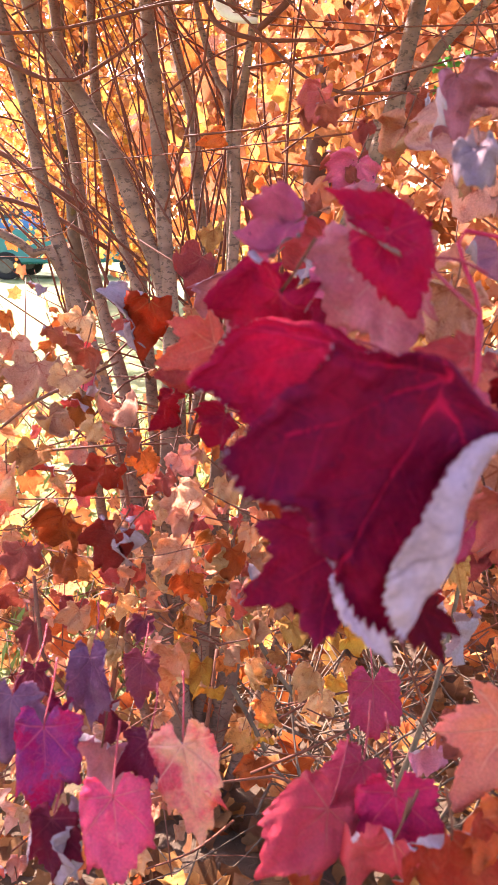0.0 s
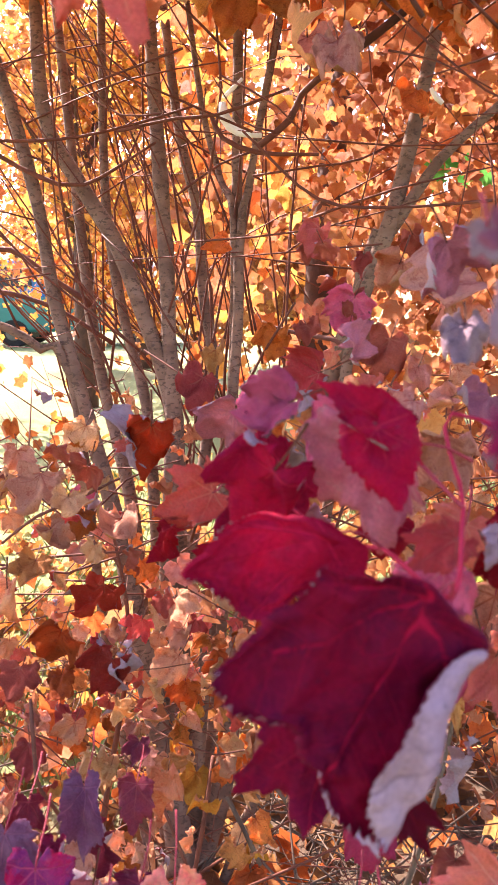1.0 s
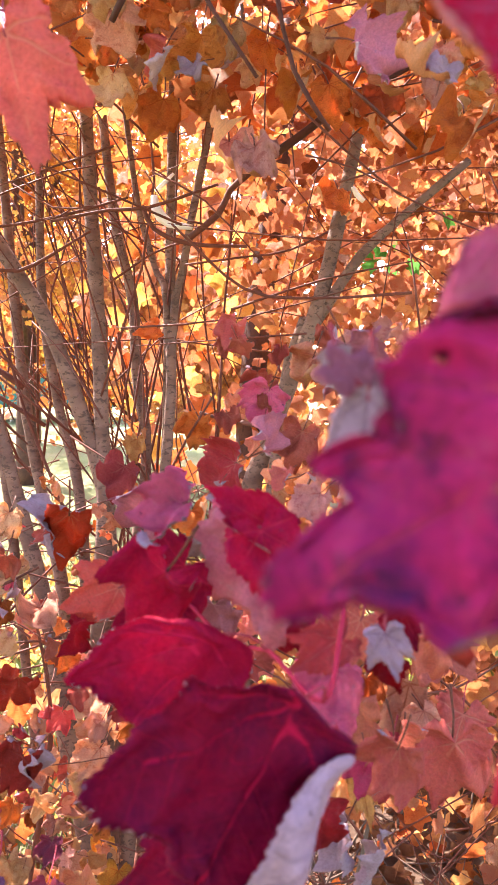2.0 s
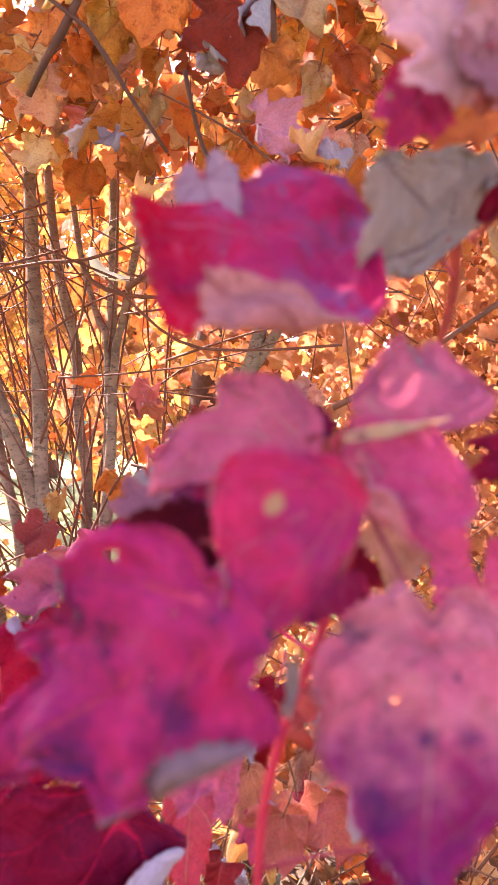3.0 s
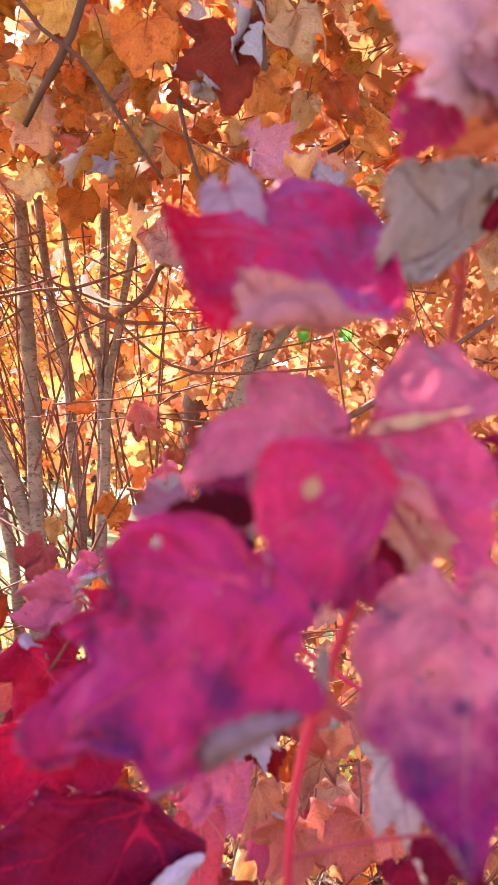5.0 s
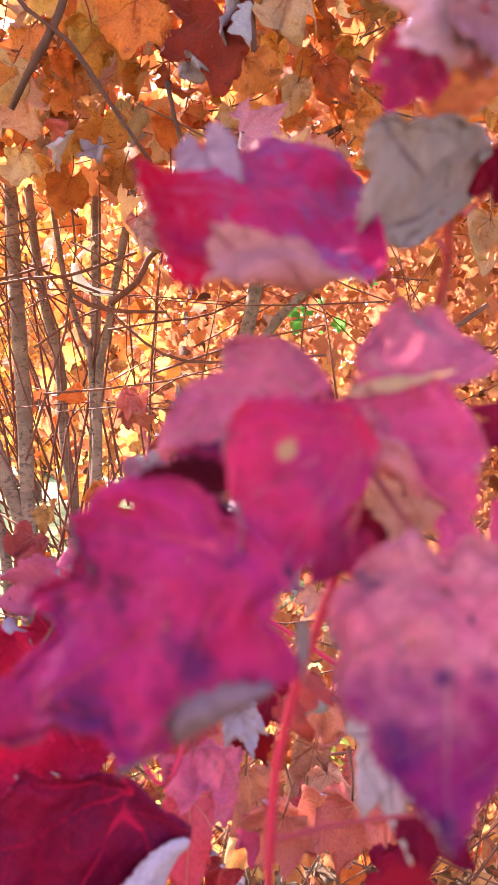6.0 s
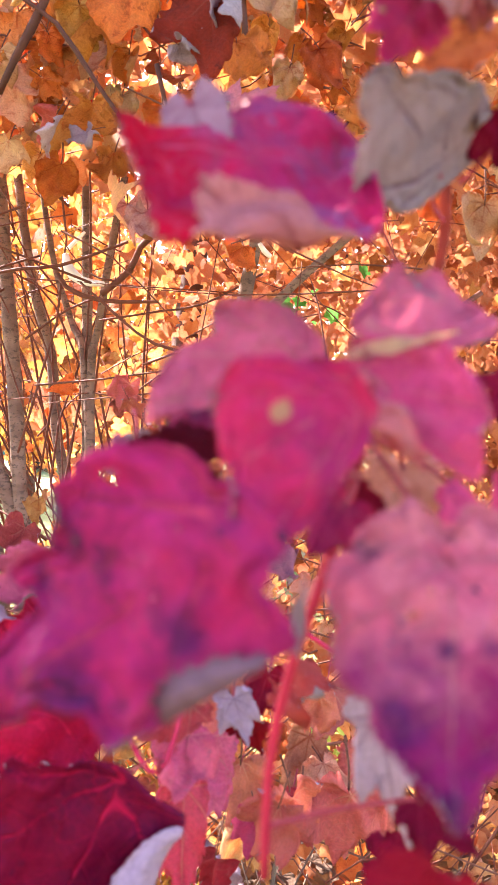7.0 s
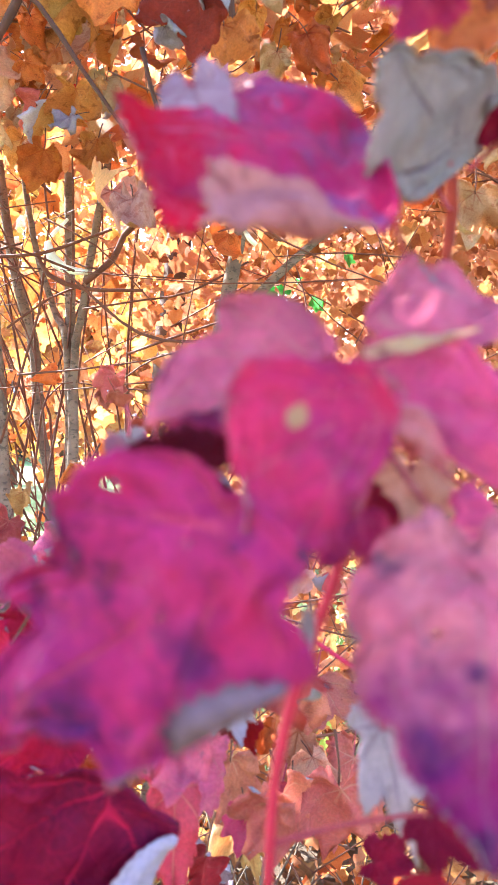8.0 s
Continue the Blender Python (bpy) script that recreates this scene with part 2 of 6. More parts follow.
blade("coral", (0.68, 0.17, 0.11), (0.64, 0.13, 0.12), (0.52, 0.09, 0.07), (0.76, 0.30, 0.20))
blade("coralbright", (0.85, 0.20, 0.13), (0.80, 0.16, 0.13), (0.6, 0.08, 0.07), (0.88, 0.34, 0.2), through=0.6)
blade("coralred", (0.60, 0.06, 0.055), (0.56, 0.09, 0.08), (0.42, 0.03, 0.04), (0.7, 0.2, 0.14))
blade("orangered", (0.56, 0.07, 0.025), (0.60, 0.12, 0.04), (0.4, 0.03, 0.02), (0.65, 0.18, 0.08))
blade("magred", (0.6, 0.022, 0.07), (0.52, 0.025, 0.1), (0.3, 0.015, 0.06), (0.68, 0.08, 0.11))
blade("pinkred", (0.64, 0.055, 0.115), (0.58, 0.075, 0.13), (0.4, 0.03, 0.06), (0.7, 0.16, 0.16))
blade("purplemag", (0.48, 0.025, 0.085), (0.3, 0.035, 0.105), (0.14, 0.04, 0.13), (0.55, 0.07, 0.14))
blade("purple", (0.17, 0.055, 0.11), (0.23, 0.11, 0.17), (0.1, 0.03, 0.08), (0.3, 0.12, 0.18))
blade("maroon", (0.21, 0.015, 0.035), (0.15, 0.02, 0.045), (0.2, 0.05, 0.09), (0.3, 0.05, 0.07))
blade("maroonpink", (0.32, 0.05, 0.08), (0.24, 0.05, 0.09), (0.4, 0.1, 0.12), (0.45, 0.12, 0.14))
blade("crimsonbrown", (0.36, 0.026, 0.018), (0.26, 0.028, 0.022), (0.12, 0.02, 0.02), (0.4, 0.07, 0.05))
blade("rustred", (0.52, 0.022, 0.012), (0.50, 0.036, 0.014), (0.25, 0.015, 0.012), (0.55, 0.1, 0.04))
blade("rust", (0.42, 0.10, 0.025), (0.36, 0.075, 0.02), (0.24, 0.05, 0.02), (0.5, 0.16, 0.05))
blade("rustpink", (0.48, 0.10, 0.07), (0.42, 0.07, 0.05), (0.3, 0.04, 0.03), (0.58, 0.18, 0.11))
blade("rustorange", (0.68, 0.19, 0.042), (0.60, 0.145, 0.04), (0.36, 0.06, 0.02), (0.62, 0.22, 0.07))
blade("orangebrown", (0.72, 0.26, 0.065), (0.63, 0.18, 0.045), (0.3, 0.06, 0.015), (0.58, 0.25, 0.07))
blade("orange", (0.66, 0.20, 0.03), (0.60, 0.15, 0.03), (0.45, 0.09, 0.02), (0.7, 0.3, 0.08))
blade("salmon", (0.75, 0.37, 0.22), (0.71, 0.31, 0.17), (0.55, 0.15, 0.07), (0.72, 0.36, 0.2))
blade("salmonpink", (0.75, 0.34, 0.25), (0.7, 0.28, 0.2), (0.52, 0.13, 0.09), (0.74, 0.34, 0.24))
blade("tan", (0.74, 0.43, 0.22), (0.69, 0.35, 0.16), (0.5, 0.17, 0.06), (0.72, 0.44, 0.22))
blade("tanbrown", (0.66, 0.28, 0.10), (0.55, 0.18, 0.06), (0.28, 0.08, 0.03), (0.54, 0.27, 0.12))
blade("gold", (0.66, 0.36, 0.06), (0.62, 0.26, 0.04), (0.45, 0.14, 0.03), (0.7, 0.42, 0.12))
blade("goldtan", (0.68, 0.33, 0.10), (0.64, 0.26, 0.06), (0.5, 0.17, 0.04), (0.68, 0.4, 0.16))
blade("yellow", (0.74, 0.46, 0.05), (0.72, 0.34, 0.035), (0.6, 0.24, 0.03), (0.74, 0.5, 0.14))
blade("pale", (0.40, 0.31, 0.35), (0.45, 0.31, 0.34), (0.32, 0.24, 0.28), (0.30, 0.14, 0.18), through=0.3)
blade("palepink", (0.42, 0.20, 0.21), (0.38, 0.18, 0.21), (0.34, 0.15, 0.16), (0.26, 0.06, 0.09), through=0.3)
blade("dustyrose", (0.40, 0.21, 0.26), (0.36, 0.17, 0.23), (0.3, 0.14, 0.2), (0.26, 0.06, 0.12), through=0.3)
blade("lavender", (0.50, 0.34, 0.45), (0.43, 0.28, 0.39), (0.27, 0.18, 0.24), (0.24, 0.13, 0.2), through=0.25, vary=0.05)
blade("duskrose", (0.24, 0.125, 0.155), (0.21, 0.10, 0.14), (0.3, 0.16, 0.18), (0.2, 0.04, 0.09), through=0.25)
blade("rosebrown", (0.36, 0.12, 0.125), (0.33, 0.10, 0.12), (0.3, 0.1, 0.12), (0.2, 0.03, 0.05), through=0.3)
blade("paletan", (0.64, 0.33, 0.16), (0.60, 0.27, 0.12), (0.5, 0.2, 0.1), (0.5, 0.24, 0.14), through=0.35)
BARK = solid_material("bark_grey_brown", (0.23, 0.135, 0.092), (0.105, 0.055, 0.038), 9.0, 0.85, (0.014, 0.008, 0.006), 0.006, (1, 1, 2.0), 0.53)
BARK_DARK = solid_material("bark_dark", (0.11, 0.055, 0.038), (0.06, 0.030, 0.022), 12.0, 0.85, (0.035, 0.02, 0.015), 0.006, (1, 1, 0.8), 0.55)
TWIG = solid_material("twig_red_brown", (0.155, 0.045, 0.024), (0.08, 0.026, 0.016), 30.0, 0.75, (0.26, 0.10, 0.06), 0.001)
DARK_TWIG = solid_material("twig_dark_red_brown", (0.085, 0.024, 0.013), (0.05, 0.016, 0.010), 30.0, 0.8, (0.12, 0.05, 0.03), 0.001)
REDTWIG = solid_material("twig_dark_red", (0.26, 0.028, 0.012), (0.15, 0.018, 0.010), 60.0, 0.7, (0.32, 0.07, 0.04), 0.0008, gloss=0.06)
PETIOLE = solid_material("petiole_pink", (0.36, 0.025, 0.045), (0.27, 0.025, 0.04), 60.0, 0.5, None, 0.0005)
SHOOT = solid_material("shoot_brown_red", (0.42, 0.02, 0.05), (0.34, 0.018, 0.045), 50.0, 0.6, (0.36, 0.06, 0.075), 0.0008, gloss=0.1)
# near-white: sunlight on a twig, put into the colour
SUN_GLEAM = solid_material("twig_sun_gleam", (0.86, 0.80, 0.70), (0.80, 0.72, 0.60), 40.0, 0.6, None, 0.0006)
DRY = solid_material("dry_twig_straw", (0.13, 0.085, 0.055), (0.07, 0.045, 0.03), 25.0, 0.8, None, 0.001)


# ---- mesh tools ----
def part(name, mesh, material, parent, label="", kind=""):
    if isinstance(mesh, bmesh.types.BMesh):
        data = bpy.data.meshes.new(name)
        mesh.to_mesh(data)
        mesh.free()
    else:
        data = mesh
    for m in (material if isinstance(material, (list, tuple)) else [material]):
        if m is not None:
            data.materials.append(m)
    ob = new(name, data)
    ob.parent = parent
    return tagged(ob, label=label, kind=kind)


def mesh_from(name, verts, faces, smooth=True, slots=None, blade_uv=None, vein_uv=None):
    data = bpy.data.meshes.new(name)
    data.from_pydata([tuple(v) for v in verts], [], faces)
    if smooth:
        data.polygons.foreach_set("use_smooth", [True] * len(data.polygons))
    if slots is not None:
        data.polygons.foreach_set("material_index", slots)
    if blade_uv is not None:
        index = np.empty(len(data.loops), dtype=np.int32)
        data.loops.foreach_get("vertex_index", index)
        for name_uv, values in (("blade", blade_uv), ("veins", vein_uv)):
            layer = data.uv_layers.new(name=name_uv)
            layer.data.foreach_set("uv", np.asarray(values, dtype=np.float32)[index].ravel())
    data.update()
    return data


def spline(points, step):
    """Points and radii along a smooth curve through rows of (x, y, z, radius)."""
    p = [np.array(q, float) for q in points]
    p = [2 * p[0] - p[1]] + p + [2 * p[-1] - p[-2]]
    out = []
    for a, b, c, d in zip(p, p[1:], p[2:], p[3:]):
        n = max(2, int(np.linalg.norm((c - b)[:3]) / step))
        for k in range(n):
            t = k / n
            out.append(0.5 * (2 * b + (c - a) * t + (2 * a - 5 * b + 4 * c - d) * t * t + (3 * b - a - 3 * c + d) * t ** 3))
    out.append(p[-2])
    return out


def tube(points, sides=8, step=0.03, knobs=0.0, rng=None):
    """Vertices and faces of a round, tapered, closed limb; knobs: swellings at the nodes, as a share of the radius."""
    rows = spline(points, step)
    verts, faces = [], []
    n = len(rows)
    for i, row in enumerate(rows):
        ahead = Vector((rows[min(i + 1, n - 1)] - rows[max(i - 1, 0)])[:3]).normalized()
        u = ahead.cross(Vector((0.31, 0.95, 0.05))).normalized()
        w = ahead.cross(u)
        swell = 1 + knobs * (rng.random() - 0.35 if rng else 0)
        for k in range(sides):
            a = 2 * math.pi * k / sides
            verts.append(Vector(row[:3]) + (u * math.cos(a) + w * math.sin(a)) * max(row[3], 0.0003) * swell)
    for i in range(n - 1):
        for k in range(sides):
            j = (k + 1) % sides
            faces.append((i * sides + k, i * sides + j, (i + 1) * sides + j, (i + 1) * sides + k))
    faces.append(tuple(range(sides))[::-1])
    faces.append(tuple((n - 1) * sides + k for k in range(sides)))
    return verts, faces


def limb(name, points, material, parent, sides=8, step=0.03, knobs=0.0, seed=1, label=""):
    v, f = tube(points, sides, step, knobs, random.Random(seed))
    return part(name, mesh_from(name, v, f), material, parent, label)


# lobes of a blade: direction from the tip in degrees, length, and where the lobe is widest and how wide
FORMS = {
    "maple": ((0, 1.0, 0.55, 0.26), (45, 0.88, 0.50, 0.25), (-45, 0.88, 0.50, 0.25), (98, 0.56, 0.30, 0.18), (-98, 0.56, 0.30, 0.18)),
    "spear": ((0, 1.0, 0.60, 0.25), (23, 0.79, 0.60, 0.17), (-25, 0.80, 0.60, 0.17), (48, 0.61, 0.45, 0.18), (-46, 0.60, 0.45, 0.18), (78, 0.41, 0.30, 0.18), (-78, 0.38, 0.30, 0.18)),
    "droop": ((0, 1.0, 0.55, 0.33), (31, 0.82, 0.58, 0.26), (-33, 0.79, 0.58, 0.26), (70, 0.54, 0.42, 0.25), (-72, 0.50, 0.40, 0.25)),
    "oval": ((0, 1.0, 0.55, 0.38), (34, 0.70, 0.55, 0.25), (-34, 0.70, 0.55, 0.25), (78, 0.44, 0.32, 0.22), (-78, 0.44, 0.32, 0.22)),
}


# blades with a shape of their own: lobe tips and notches as (degrees from the tip, length), and the degrees of the main veins
CUTS = {
    "ragged": (((134, 0.09), (96, 0.09), (92, 0.18), (80, 0.27), (70, 0.36), (62, 0.44), (56, 0.49), (51, 0.48), (46, 0.53), (35, 0.49), (27, 0.55), (24, 0.78), (20, 0.71), (15, 0.68), (10, 0.86), (8, 0.94), (0, 1.0), (-2, 0.93), (-5, 0.78), (-15, 0.68), (-26, 0.70), (-32, 0.65), (-38, 0.53), (-51, 0.57), (-61, 0.53), (-71, 0.45), (-88, 0.34), (-90, 0.23), (-107, 0.2), (-127, 0.22), (-136, 0.18)), (0, 44, -30, 84, -78)),
    "fan": (((122, 0.05), (60, 0.16), (40, 0.27), (36, 0.40), (38, 0.52), (28, 0.55), (18, 0.60), (15, 0.70), (9, 0.76), (6, 0.89), (3, 1.0), (-3, 0.98), (-8, 0.98), (-14, 0.88), (-20, 0.82), (-27, 0.82), (-33, 0.90), (-40, 0.90), (-47, 1.02), (-58, 1.14), (-72, 1.16), (-88, 1.06), (-103, 0.95), (-114, 0.74), (-120, 0.43), (-125, 0.18)), (0, 30, -42, 75, -85)),
    "gable": (((120, 0.08), (40, 0.30), (26, 0.62), (23, 0.68), (14, 0.76), (7, 0.82), (0, 1.0), (-6, 0.85), (-18, 0.77), (-33, 0.76), (-42, 0.63), (-50, 0.46), (-68, 0.36), (-100, 0.44), (-120, 0.44), (-145, 0.33), (-160, 0.14)), (0, 24, -32, 70, -106)),
    "apron": (((100, 0.12), (80, 0.38), (66, 0.68), (54, 0.80), (38, 0.82), (24, 0.86), (16, 0.92), (10, 1.02), (0, 1.0), (-7, 0.89), (-10, 0.64), (-18, 0.47), (-42, 0.20), (-70, 0.1)), (0, 24, 50, 74, -12)),
    "wing": (((150, 0.10), (115, 0.19), (95, 0.33), (82, 0.47), (66, 0.57), (56, 0.68), (40, 0.58), (32, 0.70), (24, 0.80), (14, 0.83), (0, 1.0), (-3, 0.75), (-6, 0.57), (-14, 0.45), (-23, 0.32), (-53, 0.18), (-100, 0.1)), (2, 24, 52, 84, -30)),
    "bowl": (((143, 0.18), (124, 0.80), (114, 0.88), (99, 0.82), (88, 0.76), (76, 0.70), (64, 0.72), (54, 0.70), (42, 0.72), (34, 0.84), (26, 1.0), (16, 0.94), (6, 0.95), (-9, 1.03), (-17, 1.02), (-24, 0.98), (-32, 1.04), (-37, 0.82), (-44, 0.56), (-60, 0.34), (-90, 0.14)), (2, 28, 62, 112, -31)),
    "crown": (((150, 0.30), (120, 0.38), (87, 0.36), (42, 0.42), (16, 0.61), (5, 0.80), (0, 1.01), (-4, 1.06), (-10, 0.90), (-14, 0.95), (-21, 0.89), (-28, 0.74), (-32, 0.50), (-60, 0.20)), (0, 34, -24, 84, -40)),
    "flank": (((75, 0.14), (40, 0.42), (27, 0.66), (9, 0.80), (2, 0.88), (0, 1.0), (-10, 0.94), (-23, 0.82), (-40, 0.63), (-59, 0.48), (-79, 0.30), (-110, 0.19), (-130, 0.09)), (-2, -22, -52, 22, -90)),
    "crest": (((90, 0.12), (66, 0.22), (41, 0.44), (35, 0.69), (14, 0.94), (-3, 1.15), (-11, 1.18), (-15, 1.02), (-22, 1.02), (-25, 0.80), (-30, 0.72), (-37, 0.82), (-43, 0.52), (-50, 0.34), (-94, 0.06)), (-6, -24, -36, 24, 50)),
    "heart": (((171, 0.14), (156, 0.23), (150, 0.31), (134, 0.28), (119, 0.32), (104, 0.37), (90, 0.36), (80, 0.45), (60, 0.53), (51, 0.52), (44, 0.61), (36, 0.66), (25, 0.68), (20, 0.77), (15, 0.80), (7, 0.87), (2, 0.94), (0, 1.0), (-3, 0.95), (-8, 0.82), (-18, 0.72), (-29, 0.58), (-52, 0.50), (-79, 0.42), (-107, 0.36), (-141, 0.36), (-159, 0.33), (-168, 0.15)), (0, 46, -44, 96, -100)),
}


def cut_outline(keys, around, rng, depth=0.024, pitch=0.042):
    """Points of a toothed margin through the given tips and notches, and the same margin without teeth."""
    pts = [(math.sin(radians(a)) * r, math.cos(radians(a)) * r) for a, r in keys][::-1]
    run = [0.0]
    for p, q in zip(pts, pts[1:]):
        run.append(run[-1] + math.dist(p, q))
    toothed, plain = [], []
    shift, seg, at_tooth, tooth = rng.uniform(0, 1), 0, 0.0, pitch
    for k in range(around):
        d = run[-1] * k / (around - 1)
        while seg < len(pts) - 2 and d > run[seg + 1]:
            seg += 1
        p, q = pts[seg], pts[seg + 1]
        long = max(run[seg + 1] - run[seg], 1e-6)
        u = min((d - run[seg]) / long, 1.0)
        nx, ny = (p[1] - q[1]) / long, (q[0] - p[0]) / long
        bulge = 0.10 * long * 4 * u * (1 - u) * math.copysign(1, nx * (p[0] + q[0]) + ny * (p[1] + q[1]))
        x, y = p[0] + (q[0] - p[0]) * u + nx * bulge, p[1] + (q[1] - p[1]) * u + ny * bulge
        plain.append((x, y))
        if d - at_tooth > tooth:
            at_tooth, tooth = d, pitch * rng.uniform(0.6, 1.5)
        cut = 1 - depth * (2 * (d - at_tooth) / tooth) * min(1.0, k / 8, (around - 1 - k) / 8)
        toothed.append((x * cut, y * cut))
    return toothed, plain


def reach(a, shape, teeth, depth):
    """How far the blade reaches from the stalk's end in the direction a (degrees from the tip)."""
    lobes, phase, body, bumps, form = shape
    best = body * (1.0 if abs(a) < 55 else 1.0 - 0.50 * (abs(a) - 55) / 93)
    for (la, length, waist, half), k in zip(FORMS[form], lobes):
        d, length = radians(abs(a - la)), length * k
        wide = math.atan2(half, waist)
        if d <= wide:
            best = max(best, length * half / (half * math.cos(d) + (length - waist) * math.sin(d)))
        else:
            best = max(best, math.hypot(waist, half) * (1.0 - (d - wide) / 0.55))
    best *= 1 + 0.05 * math.sin(a * 0.11 + bumps) + 0.03 * math.sin(a * 0.31 + 2 * bumps)
    edge = abs(((a + phase) / teeth) % 1.0 - 0.35) / 0.65
    fine = abs(((a + phase) / (teeth * 0.43)) % 1.0 - 0.4) / 0.6
    return best * (1 - depth * (0.75 * edge + 0.25 * fine))


def leaf_mesh(name, rng, around=96, rings=7, width=1.0, curls=(), wave=0.03, thick=0.006, under=True, teeth=10.5, fold=0.12, form="maple", holes=()):
    """A maple blade of length 1 along +y, stalk's end at the origin, upper side +z, with the underside as a second skin."""
    angles = [-148 + 296 * k / (around - 1) for k in range(around)]
    ribs = (0, 46, -44, 96, -96)
    if form in CUTS:
        ribs = CUTS[form][1]
        toothed, plain = cut_outline(CUTS[form][0], around, rng)
    else:
        shape = ([1.0] + [rng.uniform(0.88, 1.07) for _ in range(6)], rng.uniform(0, 10), {"spear": 0.42, "droop": 0.55, "uneven": 0.36, "oval": 0.58}.get(form, 0.50) * rng.uniform(0.93, 1.07), rng.uniform(0, 6), form)
        toothed, plain = [], []
        for a in angles:
            for margin, far in ((toothed, reach(a, shape, teeth, 0.13)), (plain, reach(a, shape, teeth, 0.0) * 0.93)):
                margin.append((math.sin(radians(a)) * far * width, math.cos(radians(a)) * far))
    cx, cy = (np.mean([p[0] for p in plain]) * 0.8, np.mean([p[1] for p in plain])) if form in CUTS else (0.0, 0.0)
    flat = [(cx, cy)]
    for r in range(1, rings + 1):
        share = (r / rings) ** 0.85
        flat += [(cx + (px - cx) * share, cy + (py - cy) * share) for px, py in (toothed if r == rings else plain)]
    veins = []
    for px, py in flat:
        a, d = math.degrees(math.atan2(px, py)), math.hypot(px, py)
        da = radians(a - min(ribs, key=lambda q: abs(a - q)))
        off, along = abs(d * math.sin(da)), d * math.cos(da)
        veins.append((off * (0.6 + 0.6 * min(along, 1.0)), along - 0.8 * off))
    flat, veins = np.array(flat), np.array(veins)
    x, y = flat[:, 0].copy(), flat[:, 1].copy()
    z = np.abs(flat[:, 0]) * fold
    a1, a2, a3 = (rng.uniform(0, 6.28) for _ in range(3))
    z += 0.5 * wave * (np.sin(flat[:, 0] * 9 + a1) * np.cos(flat[:, 1] * 7 + a2) + 0.6 * np.sin(flat[:, 0] * 17 + flat[:, 1] * 13 + a3))
    crinkle = [noise.noise(Vector((u * 3.2 + a1 * 9, w * 3.2, a2))) * 0.045 + noise.noise(Vector((u * 9 + a3 * 7, w * 9, a1))) * 0.016 for u, w in flat]
    z += np.array(crinkle) * (wave / 0.028)
    edge = np.array([0.0] + [(r / rings) ** 3 for r in range(1, rings + 1) for _ in angles])
    z += edge * wave * (0.5 if form in CUTS else 1.3) * np.sin(np.arange(len(z)) * 26.0 / around + a1)
    for phi, start, radius, sign in curls:
        c, s = math.cos(radians(phi)), math.sin(radians(phi))
        d = flat[:, 0] * c + flat[:, 1] * s - start
        on = d > 0
        most = 2.7
        t = np.clip(d / radius, 0, most)
        flap = np.maximum(d - radius * most, 0.0)
        slide = np.where(on, radius * np.sin(t) + flap * math.cos(most) - d, 0.0)
        x += c * slide
        y += s * slide
        z = z + np.where(on, sign * (radius * (1 - np.cos(t)) + flap * math.sin(most)), 0.0)
    top = np.stack([x, y, z], 1)
    faces = []
    n = around
    whole = form in CUTS
    for k in range(n if whole else n - 1):
        faces.append((0, 1 + (k + 1) % n, 1 + k))
    for r in range(rings - 1):
        for k in range(n if whole else n - 1):
            b = 1 + r * n + k
            c = 1 + r * n + (k + 1) % n
            mx, my = (flat[b] + flat[c + n]) / 2
            if not any(math.hypot(mx - hx, my - hy) < hr * (1 + 0.5 * math.sin(3 * math.atan2(my - hy, mx - hx) + 20 * hr)) for hx, hy, hr in holes):
                faces += [(b, c, c + n), (b, c + n, b + n)]
    if not under:
        return mesh_from(name, top, faces, True, None, flat, veins)
    normal = np.zeros_like(top)
    for f in faces:
        m = np.cross(top[f[1]] - top[f[0]], top[f[2]] - top[f[0]])
        for i in f:
            normal[i] += m
    normal /= np.maximum(np.linalg.norm(normal, axis=1, keepdims=True), 1e-9)
    if normal[0][2] < 0:
        normal = -normal
    count = len(top)
    low = top - normal * thick
    rim = [(1 + (rings - 1) * n + k) for k in range(n)]
    ring = [0] + [1 + r * n for r in range(rings)]
    both = list(faces) + [tuple(i + count for i in f[::-1]) for f in faces]
    slots = [0] * len(faces) + [1] * len(faces)
    border = rim if whole else ring[:-1] + rim + [1 + r * n + n - 1 for r in range(rings - 2, -1, -1)]
    for a, b in zip(border, border[1:] + border[:1]):
        both.append((a, b, b + count, a + count))
        slots.append(0)
    return mesh_from(name, np.concatenate([top, low]), both, True, slots, np.concatenate([flat, flat]), np.concatenate([veins, veins]))


FRONT = Vector((0.0, -1.0, 0.30)).normalized()


def leaf_pose(stalk, tip, roll):
    """The pose of a blade of length 1 from its stalk's end to its tip; at roll 0 the upper side looks to -y."""
    stalk, tip = Vector(stalk), Vector(tip)
    y = (tip - stalk)
    size = y.length
    y.normalize()
    z = (FRONT - y * FRONT.dot(y)).normalized()
    x = y.cross(z)
    turn = Matrix((x, y, z)).transposed() @ Matrix.Rotation(radians(roll), 3, "Y")
    return Matrix.Translation(stalk) @ turn.to_4x4() @ Matrix.Scale(size, 4)


LEAF_COUNT = [0]


